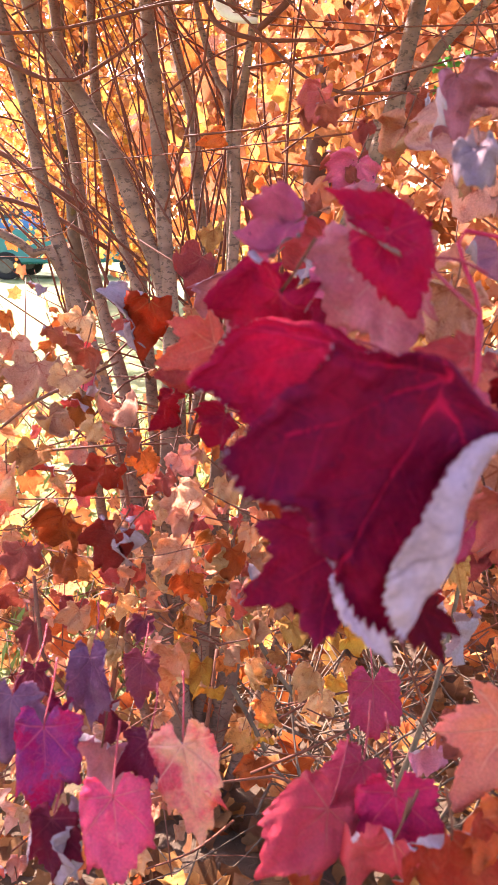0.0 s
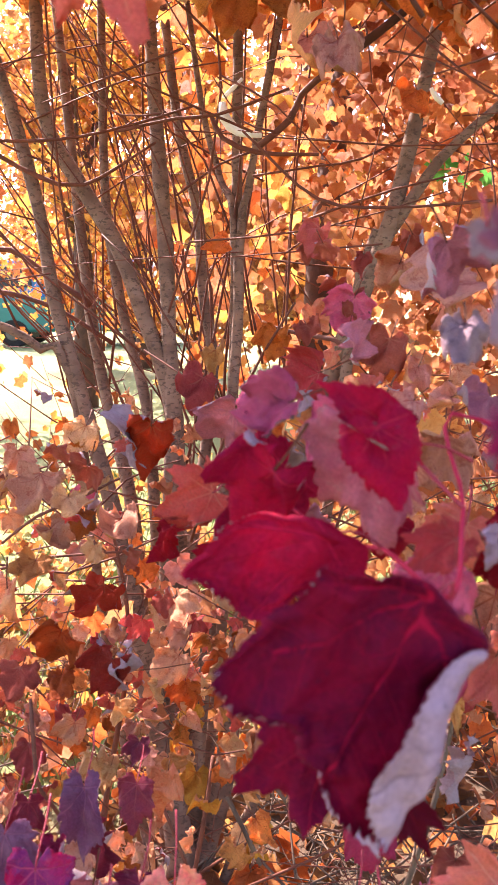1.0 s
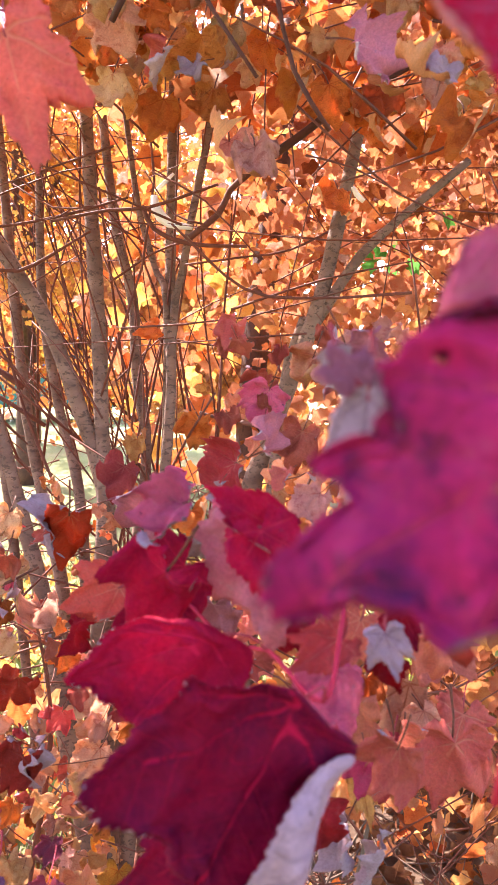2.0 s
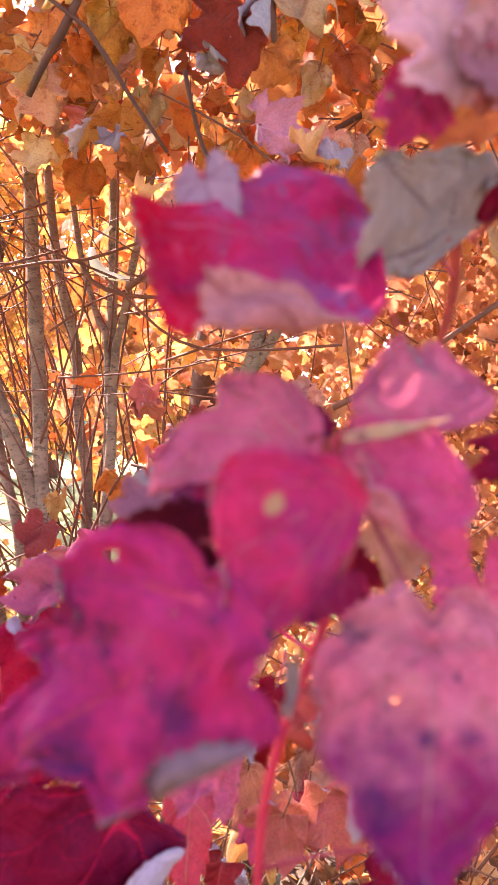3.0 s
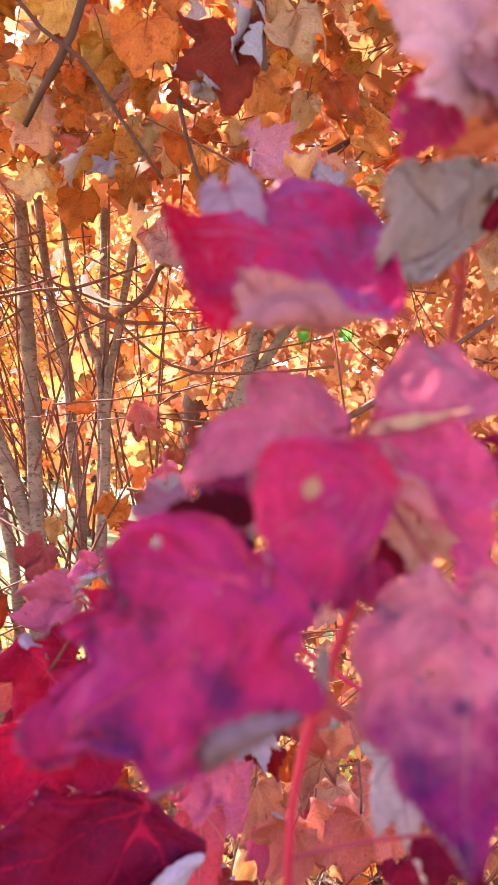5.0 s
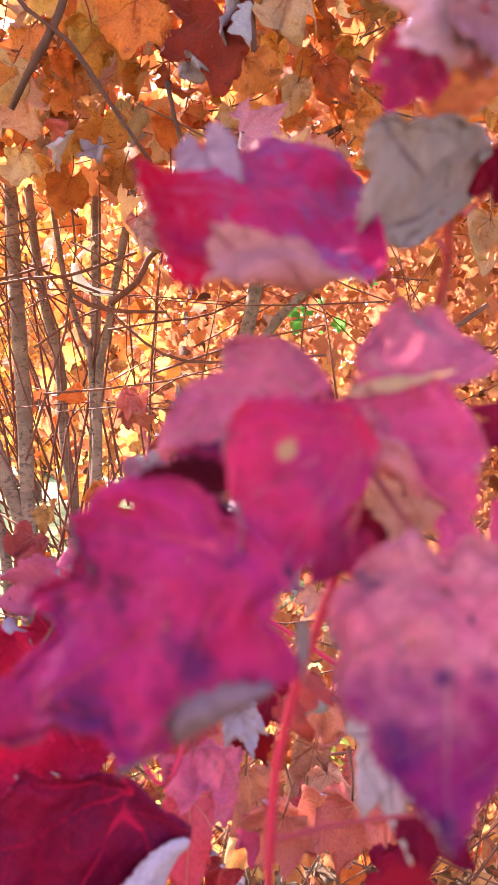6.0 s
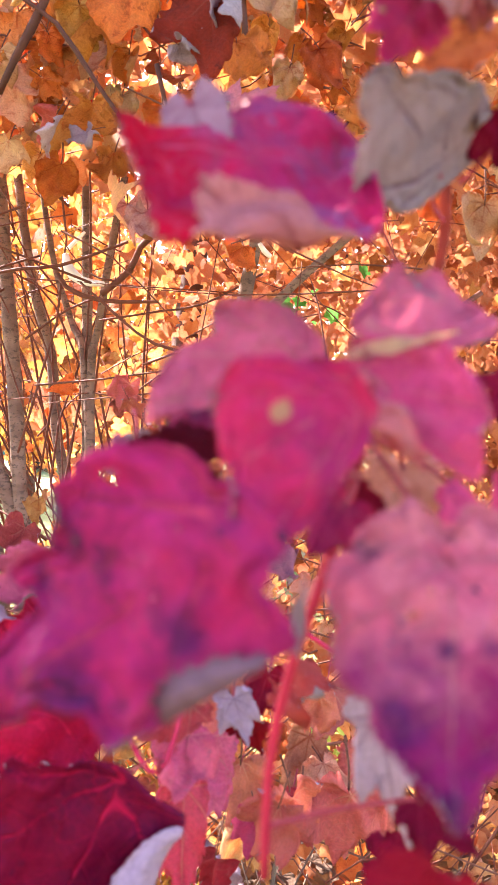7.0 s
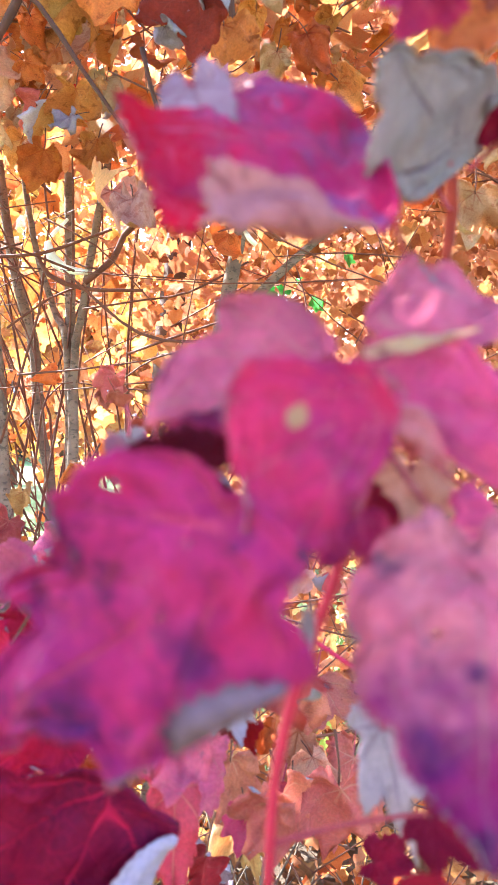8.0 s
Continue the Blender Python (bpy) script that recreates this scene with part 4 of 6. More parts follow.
# fine red-brown shoots between the stems
rng = random.Random(11)
shoots_v, shoots_f = [], []
for k in range(66):
    x0, y0 = rng.uniform(-0.6, 0.1), rng.uniform(2.05, 2.9)
    z0 = rng.uniform(0.9, 1.5)
    lean = rng.uniform(-0.8, 0.35) - 0.1
    tall = rng.uniform(0.6, 1.5)
    bow = rng.uniform(-0.2, 0.2)
    r = rng.uniform(0.0016, 0.0045)
    v, f = tube([(x0, y0, z0, r), (x0 + lean * tall * 0.4 + bow, y0 + rng.uniform(-.1, .1), z0 + tall * 0.45, r * 0.85), (x0 + lean * tall, y0 + rng.uniform(-.2, .2), z0 + tall, r * 0.5)], 5, 0.16)
    o = len(shoots_v)
    shoots_v += v
    shoots_f += [tuple(i + o for i in q) for q in f]
for k in range(170):
    x0, y0, z0 = rng.uniform(-0.9, 0.9), rng.uniform(1.5, 2.9), rng.uniform(0.9, 2.6)
    a, up, long = rng.uniform(0, 6.28), rng.uniform(-0.1, 0.8), rng.uniform(0.25, 0.7)
    r = rng.uniform(0.0013, 0.003)
    dx, dy, dz = math.cos(a) * long, 0.35 * math.sin(a) * long, up * long
    v, f = tube([(x0, y0, z0, r), (x0 + dx * .5, y0 + dy * .5, z0 + dz * .5 + rng.uniform(-.05, .05), r * .8), (x0 + dx, y0 + dy, z0 + dz, r * .5)], 4, 0.12)
    o = len(shoots_v)
    shoots_v += v
    shoots_f += [tuple(i + o for i in q) for q in f]
for k in range(90):
    x0, y0, z0 = rng.uniform(-0.7, 0.9), rng.uniform(1.2, 1.8), rng.uniform(1.85, 2.4)
    a, up, long = rng.uniform(0, 6.28), rng.uniform(-0.8, 0.6), rng.uniform(0.12, 0.35)
    r = rng.uniform(0.0012, 0.0026)
    dx, dy, dz = math.cos(a) * long, 0.4 * math.sin(a) * long, up * long
    v, f = tube([(x0, y0, z0, r), (x0 + dx * .5, y0 + dy * .5, z0 + dz * .5 + rng.uniform(-.04, .04), r * .8), (x0 + dx, y0 + dy, z0 + dz, r * .5)], 4, 0.08)
    o = len(shoots_v)
    shoots_v += v
    shoots_f += [tuple(i + o for i in q) for q in f]
part("brushwood", mesh_from("brushwood", shoots_v, shoots_f), TWIG, maple, "fine red-brown shoots", "stuff")

# ---- low maple growth in front of the stems ----
shrub = tagged(new("maple_shrub"), "low maple shrub with salmon, tan and wine-red leaves", "shrub")
rng = random.Random(12)
bv, bf = [], []
for k in range(280):
    x0, y0, z0 = rng.uniform(-0.8, 0.8), rng.uniform(1.1, 2.3), rng.uniform(0.0, 1.15)
    a, up, long = rng.uniform(0, 6.28), rng.uniform(-0.05, 0.9), rng.uniform(0.2, 0.65)
    r = rng.uniform(0.0012, 0.0032)
    dx, dy, dz = math.cos(a) * long, 0.4 * math.sin(a) * long, up * long
    v, f = tube([(x0, y0, z0, r), (x0 + dx * .5, y0 + dy * .5, z0 + dz * .5 + rng.uniform(-.06, .06), r * .8), (x0 + dx, y0 + dy, z0 + dz, r * .5)], 4, 0.12)
    o = len(bv)
    bv += v
    bf += [tuple(i + o for i in q) for q in f]
part("brushwood", mesh_from("brushwood", bv, bf), TWIG, shrub, "thin crossing brown twigs", "stuff")
limb("branch", [(-0.2875, 1.0724, 1.2315, 0.0015), (-0.2445, 1.0836, 1.2638, 0.0021), (-0.1944, 1.0923, 1.2849, 0.0021), (-0.1371, 1.1029, 1.3113, 0.0015)], TWIG, shrub, 7, 0.04, 0.25, 20)
limb("branch", [(-0.1991, 0.8915, 1.1094, 0.0022), (-0.1922, 0.8750, 1.0434, 0.0022), (-0.1843, 0.8677, 1.0133, 0.0022), (-0.1573, 0.9017, 0.9374, 0.0023)], TWIG, shrub, 7, 0.04, 0.25, 21)
limb("branch", [(-0.0912, 1.0911, 0.8523, 0.0022), (-0.0758, 1.0832, 0.8180, 0.0022), (-0.0567, 1.0727, 0.7722, 0.0028)], TWIG, shrub, 7, 0.04, 0.25, 23)
limb("branch", [(-0.0226, 1.2772, 0.7540, 0.0036), (0.0044, 1.2663, 0.7049, 0.0036), (0.0313, 1.2543, 0.6514, 0.0036)], DRY, shrub, 7, 0.04, 0.25, 24)
limb("branch", [(0.0143, 1.3010, 0.8369, 0.0036), (0.0502, 1.2872, 0.7744, 0.0036), (0.0773, 1.2798, 0.7386, 0.0036)], DRY, shrub, 7, 0.04, 0.25, 25)
limb("branch", [(0.2785, 0.9701, 1.0915, 0.0026), (0.2651, 0.9530, 1.0288, 0.0026), (0.2386, 0.9271, 0.9350, 0.0033), (0.1990, 0.9004, 0.8414, 0.0033)], DRY, shrub, 7, 0.04, 0.25, 26)
limb("branch", [(0.1738, 0.5507, 1.0973, 0.0011), (0.1600, 0.5593, 1.0536, 0.0015), (0.1291, 0.5726, 0.9927, 0.0015)], TWIG, shrub, 7, 0.04, 0.25, 27)
limb("branch", [(0.0317, 0.7874, 1.4093, 0.0015), (0.0545, 0.7790, 1.4112, 0.0015), (0.0897, 0.7725, 1.4170, 0.0014)], DRY, shrub, 7, 0.04, 0.25, 29)
mid_leaf(shrub, (0.129, 0.668, 1.460), (0.116, 0.647, 1.430), 22, "pink", 5)
mid_leaf(shrub, (-0.030, 0.710, 1.024), (-0.018, 0.674, 1.001), 82, "mauve", 8)
mid_leaf(shrub, (-0.097, 0.742, 0.999), (-0.115, 0.773, 0.936), 4, "mauvepink", 3)
mid_leaf(shrub, (-0.128, 0.733, 1.047), (-0.131, 0.709, 1.017), 15, "purplemag", 1)
mid_leaf(shrub, (-0.100, 0.812, 1.002), (-0.112, 0.810, 0.947), 60, "maroon", 6)
mid_leaf(shrub, (-0.093, 0.952, 1.028), (-0.098, 0.939, 0.996), 11, "maroonpink", 3)
mid_leaf(shrub, (-0.087, 0.944, 0.982), (-0.068, 0.978, 0.912), -12, "peach", 6)
mid_leaf(shrub, (-0.096, 0.630, 0.996), (-0.097, 0.637, 0.934), 94, "mauve", 6)
mid_leaf(shrub, (0.154, 0.526, 1.075), (0.122, 0.546, 1.022), -21, "coralred", 2)
mid_leaf(shrub, (0.230, 0.538, 1.089), (0.202, 0.515, 1.056), 3, "orangered", 2)
mid_leaf(shrub, (0.194, 0.528, 1.077), (0.184, 0.548, 1.009), -25, "orangered", 3)
mid_leaf(shrub, (0.251, 0.802, 0.995), (0.228, 0.765, 0.964), 15, "rustpink", 2)
mid_leaf(shrub, (0.225, 0.817, 0.955), (0.235, 0.825, 0.899), -13, "mauvepink", 8)
mid_leaf(shrub, (0.262, 0.832, 1.088), (0.250, 0.783, 1.052), 75, "mauve", 3)
mid_leaf(shrub, (0.255, 0.685, 1.259), (0.238, 0.704, 1.209), 19, "coral", 3)
mid_leaf(shrub, (0.099, 0.571, 1.022), (0.085, 0.521, 1.020), -1, "orangered", 4)
mid_leaf(shrub, (-0.081, 1.030, 1.392), (-0.096, 1.060, 1.321), -9, "rustred", 2)
mid_leaf(shrub, (-0.110, 1.082, 1.377), (-0.114, 1.021, 1.318), 66, "mauve", 1)
mid_leaf(shrub, (0.056, 0.993, 1.433), (0.017, 0.999, 1.396), 13, "pink", 9)
mid_leaf(shrub, (0.118, 1.027, 1.454), (0.065, 1.067, 1.423), 18, "coralred", 5)
mid_leaf(shrub, (0.063, 1.203, 1.494), (0.045, 1.235, 1.451), -3, "rustorange", 4)
mid_leaf(shrub, (0.012, 0.813, 1.356), (-0.045, 0.806, 1.337), 5, "coralred", 2)
mid_leaf(shrub, (-0.032, 0.852, 1.317), (-0.049, 0.841, 1.274), 40, "crimson", 2)
mid_leaf(shrub, (0.016, 1.062, 1.404), (-0.038, 1.093, 1.361), -14, "mauvepink", 5)
mid_leaf(shrub, (-0.033, 1.159, 1.435), (-0.047, 1.112, 1.392), -4, "rustpink", 8)
mid_leaf(shrub, (0.115, 1.287, 1.502), (0.131, 1.269, 1.545), 18, "peach", 6)
mid_leaf(shrub, (0.155, 1.025, 1.521), (0.168, 1.026, 1.555), -5, "rustpink", 7)
mid_leaf(shrub, (0.212, 1.068, 1.578), (0.195, 1.100, 1.526), 16, "peach", 9)
mid_leaf(shrub, (0.258, 1.013, 1.573), (0.200, 0.956, 1.552), -13, "salmonpink", 1)
mid_leaf(shrub, (0.293, 1.093, 1.514), (0.269, 1.052, 1.463), 4, "salmonpink", 5)
mid_leaf(shrub, (0.102, 0.945, 1.438), (0.096, 0.936, 1.408), 68, "mauve", 4)
mid_leaf(shrub, (0.058, 1.148, 1.381), (0.068, 1.107, 1.331), -19, "rustorange", 9)
mid_leaf(shrub, (0.209, 0.950, 1.382), (0.198, 0.914, 1.347), -2, "rustorange", 4)
mid_leaf(shrub, (0.223, 0.768, 1.420), (0.206, 0.803, 1.374), -20, "salmonpink", 3)
mid_leaf(shrub, (0.030, 0.746, 1.320), (0.009, 0.752, 1.285), 34, "crimson", 5)
mid_leaf(shrub, (0.282, 0.876, 1.443), (0.258, 0.822, 1.410), -4, "mauvepink", 4)
mid_leaf(shrub, (0.134, 0.718, 1.432), (0.114, 0.662, 1.388), 9, "pink", 1)
mid_leaf(shrub, (0.076, 0.972, 1.188), (0.066, 0.976, 1.129), -5, "rustred", 4)
mid_leaf(maple, (-0.074, 1.965, 1.653), (-0.132, 1.991, 1.638), -20, "rustorange", 2)
mid_leaf(shrub, (-0.236, 1.323, 1.345), (-0.257, 1.286, 1.293), -6, "tan", 7)
mid_leaf(shrub, (-0.174, 1.088, 1.331), (-0.200, 1.108, 1.280), -12, "rustpink", 1)
mid_leaf(shrub, (-0.276, 1.216, 1.287), (-0.297, 1.151, 1.236), 9, "salmon", 6)
mid_leaf(shrub, (-0.194, 1.170, 1.278), (-0.194, 1.208, 1.239), 22, "pink", 9)
mid_leaf(shrub, (-0.195, 1.129, 1.258), (-0.206, 1.133, 1.213), 1, "rust", 7)
mid_leaf(shrub, (-0.257, 1.183, 1.221), (-0.225, 1.158, 1.178), -16, "salmon", 0)
mid_leaf(shrub, (-0.161, 1.209, 1.230), (-0.165, 1.148, 1.190), 15, "salmonpink", 0)
mid_leaf(shrub, (-0.279, 1.178, 1.176), (-0.289, 1.135, 1.135), -4, "tanbrown", 3)
mid_leaf(shrub, (-0.273, 1.042, 1.183), (-0.275, 1.062, 1.113), 21, "salmon", 9)
mid_leaf(shrub, (-0.136, 0.994, 1.200), (-0.168, 0.940, 1.179), 35, "rustred", 6)
mid_leaf(shrub, (-0.203, 1.032, 1.131), (-0.231, 1.055, 1.072), 2, "rust", 5)
mid_leaf(shrub, (-0.106, 0.892, 1.158), (-0.139, 0.914, 1.111), 1, "crimsonbrown", 4)
mid_leaf(shrub, (-0.095, 0.903, 1.157), (-0.110, 0.925, 1.103), 84, "mauve", 2)
mid_leaf(shrub, (-0.082, 1.185, 1.118), (-0.058, 1.129, 1.086), 4, "salmon", 7)
mid_leaf(shrub, (-0.089, 1.244, 1.006), (-0.131, 1.211, 0.963), -5, "salmon", 7)
mid_leaf(shrub, (-0.141, 1.257, 1.153), (-0.153, 1.267, 1.103), 5, "rustorange", 6)
mid_leaf(shrub, (-0.233, 0.962, 1.110), (-0.235, 0.914, 1.084), 2, "rustpink", 6)
mid_leaf(shrub, (-0.211, 1.051, 1.065), (-0.210, 1.010, 1.035), 9, "rust", 2)
mid_leaf(shrub, (-0.092, 1.275, 1.141), (-0.067, 1.255, 1.105), 6, "salmonpink", 5)
mid_leaf(shrub, (-0.011, 1.224, 1.012), (-0.032, 1.241, 0.952), 6, "rust", 4)
mid_leaf(shrub, (-0.215, 1.112, 0.964), (-0.231, 1.099, 0.921), 10, "salmon", 8)
mid_leaf(shrub, (-0.089, 1.311, 0.931), (-0.081, 1.311, 0.871), 25, "rustorange", 5)
mid_leaf(shrub, (-0.016, 1.398, 0.782), (-0.026, 1.363, 0.726), 17, "orange", 0)
mid_leaf(shrub, (-0.073, 1.295, 0.784), (-0.081, 1.255, 0.736), -2, "gold", 8)
mid_leaf(shrub, (-0.218, 0.933, 1.032), (-0.212, 0.903, 0.997), -8, "rustpink", 7)
mid_leaf(shrub, (-0.158, 1.003, 0.977), (-0.149, 1.015, 0.925), 19, "tan", 4)
mid_leaf(shrub, (-0.027, 1.381, 1.066), (-0.032, 1.325, 1.033), -4, "tan", 2)
mid_leaf(shrub, (0.010, 1.347, 1.000), (0.002, 1.327, 0.956), -25, "salmon", 7)
mid_leaf(shrub, (0.120, 1.374, 0.684), (0.109, 1.355, 0.629), -9, "tan", 5)
mid_leaf(maple, (0.153, 1.479, 0.653), (0.162, 1.450, 0.608), 4, "gold", 4)
mid_leaf(maple, (-0.011, 1.543, 0.515), (-0.020, 1.500, 0.476), 16, "tan", 5)
mid_leaf(maple, (0.058, 1.574, 0.311), (0.130, 1.589, 0.287), 16, "rust", 5)
mid_leaf(shrub, (0.008, 1.347, 0.569), (-0.014, 1.309, 0.522), 1, "rust", 5)
mid_leaf(maple, (0.124, 1.156, 2.145), (0.111, 1.111, 2.042), -14, "rustorange", 7)
mid_leaf(maple, (0.077, 1.211, 2.142), (0.057, 1.161, 2.055), 6, "orangebrown", 8)
mid_leaf(maple, (0.023, 1.071, 2.134), (-0.009, 1.107, 2.082), -15, "goldtan", 3)
mid_leaf(maple, (-0.034, 1.260, 2.150), (-0.040, 1.223, 2.069), 25, "orangebrown", 4)
mid_leaf(maple, (-0.052, 1.250, 2.051), (-0.023, 1.226, 1.973), 21, "salmon", 6)
mid_leaf(maple, (0.024, 1.167, 1.973), (-0.002, 1.200, 1.925), 24, "rustpink", 9)
mid_leaf(maple, (0.069, 1.182, 1.964), (0.032, 1.181, 1.942), 31, "mauve", 4)
mid_leaf(maple, (-0.060, 1.294, 1.985), (-0.069, 1.280, 1.917), 24, "tan", 4)
mid_leaf(maple, (0.041, 1.300, 2.132), (0.059, 1.273, 2.040), -24, "salmon", 3)
mid_leaf(maple, (0.120, 1.267, 2.100), (0.107, 1.300, 2.053), 3, "orangebrown", 9)
mid_leaf(maple, (0.107, 1.290, 2.051), (0.085, 1.274, 1.985), -11, "tan", 2)
mid_leaf(maple, (0.007, 1.341, 1.965), (-0.017, 1.326, 1.891), -23, "orange", 7)
mid_leaf(maple, (0.104, 1.362, 1.910), (0.094, 1.311, 1.827), -15, "salmonpink", 0)
mid_leaf(maple, (0.258, 0.992, 2.002), (0.247, 0.951, 1.933), -8, "rustorange", 5)
mid_leaf(maple, (0.234, 0.959, 2.033), (0.242, 0.910, 1.987), 45, "mauve", 3)
mid_leaf(maple, (0.189, 0.982, 2.082), (0.181, 0.975, 2.035), 61, "mauve", 7)
mid_leaf(maple, (0.193, 0.938, 1.977), (0.227, 0.950, 1.962), 47, "mauve", 9)
mid_leaf(maple, (0.251, 0.948, 1.905), (0.306, 0.988, 1.885), -12, "mauvepink", 3)
mid_leaf(maple, (0.300, 0.877, 1.864), (0.323, 0.852, 1.815), -2, "peach", 0)
mid_leaf(maple, (0.318, 0.857, 1.842), (0.329, 0.872, 1.872), 12, "mauve", 6)
mid_leaf(maple, (0.318, 1.093, 2.127), (0.325, 1.053, 2.046), 19, "salmon", 8)
mid_leaf(maple, (0.313, 1.168, 2.093), (0.303, 1.179, 2.038), -23, "orangebrown", 8)
mid_leaf(maple, (0.162, 1.386, 2.061), (0.140, 1.373, 1.998), -19, "orange", 4)
mid_leaf(maple, (0.202, 1.277, 1.971), (0.192, 1.271, 1.912), -4, "orange", 9)
mid_leaf(maple, (0.351, 1.261, 2.078), (0.331, 1.281, 2.023), -3, "tan", 2)
mid_leaf(maple, (-0.046, 1.187, 2.073), (-0.071, 1.194, 2.013), 11, "tan", 8)
mid_leaf(maple, (0.256, 1.072, 2.159), (0.244, 1.084, 2.099), -16, "salmonpink", 2)
mid_leaf(maple, (0.160, 1.191, 2.219), (0.160, 1.178, 2.147), 11, "rustorange", 7)
mid_leaf(maple, (0.418, 1.185, 1.900), (0.398, 1.137, 1.826), -17, "orange", 9)
mid_leaf(maple, (0.556, 1.032, 1.824), (0.555, 1.070, 1.759), 17, "salmon", 0)
mid_leaf(maple, (0.547, 1.159, 2.155), (0.537, 1.169, 2.082), -5, "orange", 9)
mid_leaf(maple, (0.142, 1.198, 1.863), (0.142, 1.147, 1.793), 9, "salmonpink", 2)
mid_leaf(maple, (0.003, 1.386, 2.047), (-0.024, 1.394, 1.986), 11, "goldtan", 6)
mid_leaf(maple, (0.066, 1.345, 2.050), (0.055, 1.344, 1.997), -11, "rustred", 7)
mid_leaf(maple, (0.108, 1.392, 2.058), (0.091, 1.407, 2.023), 40, "mauve", 6)
mid_leaf(maple, (-0.047, 1.484, 2.024), (-0.071, 1.488, 1.969), -15, "goldtan", 9)
mid_leaf(maple, (0.075, 1.502, 2.026), (0.062, 1.482, 1.947), 22, "orangebrown", 4)
mid_leaf(maple, (0.280, 1.510, 2.037), (0.220, 1.501, 1.987), 1, "rust", 0)
mid_leaf(maple, (0.411, 1.301, 1.993), (0.403, 1.311, 1.934), -6, "salmonpink", 7)
mid_leaf(maple, (0.347, 1.431, 2.005), (0.341, 1.378, 1.939), -16, "rust", 7)
mid_leaf(maple, (0.424, 1.483, 1.948), (0.421, 1.523, 1.891), 17, "orange", 9)
mid_leaf(maple, (0.304, 1.720, 1.904), (0.288, 1.663, 1.832), -10, "rustorange", 4)
mid_leaf(shrub, (0.283, 0.872, 1.188), (0.281, 0.909, 1.118), -17, "coral", 6)
mid_leaf(shrub, (0.258, 0.960, 1.106), (0.258, 0.997, 1.016), 9, "tan", 8)
mid_leaf(shrub, (0.228, 0.821, 1.119), (0.221, 0.836, 1.060), 65, "mauve", 0)
mid_leaf(shrub, (0.203, 0.775, 1.173), (0.195, 0.791, 1.104), 42, "crimsonbrown", 2)
mid_leaf(shrub, (0.330, 0.958, 1.179), (0.347, 0.931, 1.130), -7, "salmon", 4)
mid_leaf(shrub, (0.309, 0.811, 1.307), (0.318, 0.806, 1.259), 5, "coral", 8)
mid_leaf(shrub, (0.285, 1.101, 1.163), (0.283, 1.080, 1.113), 13, "rust", 1)
mid_leaf(shrub, (0.152, 0.953, 1.488), (0.172, 0.990, 1.515), 53, "mauvepink", 4)
mid_leaf(shrub, (0.158, 1.024, 1.540), (0.139, 1.038, 1.487), 20, "pink", 5)
mid_leaf(shrub, (0.195, 0.986, 1.494), (0.175, 0.967, 1.442), 21, "rustpink", 8)
mid_leaf(shrub, (0.219, 0.768, 1.588), (0.233, 0.810, 1.535), -3, "mauvepink", 5)
mid_leaf(shrub, (0.214, 0.641, 1.526), (0.205, 0.618, 1.489), 12, "mauve", 2)
mid_leaf(shrub, (0.102, 0.838, 1.392), (0.094, 0.878, 1.347), 31, "mauve", 8)
mid_leaf(shrub, (0.176, 0.708, 1.362), (0.155, 0.706, 1.324), 21, "crimson", 8)
mid_leaf(shrub, (0.102, 0.839, 1.339), (0.094, 0.863, 1.292), 12, "mauvepink", 6)
mid_leaf(shrub, (0.202, 0.828, 1.447), (0.167, 0.813, 1.420), 19, "salmonpink", 7)
mid_leaf(shrub, (0.187, 0.531, 1.381), (0.179, 0.495, 1.350), -1, "pink", 7)
mid_leaf(shrub, (0.230, 0.803, 1.248), (0.223, 0.812, 1.179), 21, "coral", 3)
mid_leaf(shrub, (0.348, 0.891, 1.178), (0.333, 0.908, 1.079), -5, "coral", 6)
mid_leaf(shrub, (0.298, 0.907, 1.165), (0.285, 0.898, 1.108), 16, "pinkred", 7)
mid_leaf(shrub, (0.246, 0.482, 1.427), (0.265, 0.440, 1.427), -16, "coralred", 2)
mid_leaf(shrub, (0.221, 0.561, 1.381), (0.237, 0.561, 1.351), 40, "crimson", 7)
mid_leaf(shrub, (0.093, 0.567, 1.480), (0.057, 0.576, 1.460), 29, "pink", 0)
mid_leaf(shrub, (0.084, 0.548, 1.440), (0.049, 0.592, 1.398), -11, "crimsonred", 4)
mid_leaf(shrub, (-0.019, 1.193, 1.468), (-0.029, 1.160, 1.433), 25, "goldtan", 1)
mid_leaf(shrub, (0.291, 0.465, 1.330), (0.315, 0.447, 1.333), -24, "crimson", 5)
mid_leaf(shrub, (0.240, 0.768, 1.213), (0.229, 0.745, 1.177), -21, "pinkred", 6)

# more of the same leaves, each a leaf of its own
def scatter(plant, spots, kinds, rng, size):
    for x, y, z in spots:
        long = rng.uniform(*size)
        way = Vector((rng.gauss(0, 0.5), rng.gauss(0, 0.5), -0.8 + rng.gauss(0, 0.35))).normalized() * long
        mid_leaf(plant, (x, y, z), Vector((x, y, z)) + way, rng.uniform(-70, 70), rng.choice(kinds), rng.randrange(10))


rng = random.Random(20)


def low_growth(x, y, z):
    return z < 1.12 + 0.33 * min(max((x + 0.1) * 2, 0), 1) + 0.12 * math.sin(7 * x) and not (z < 0.8 and -0.12 < x < 0.42) and not (0.34 < x < 0.5 and 0.7 < z < 1.1)


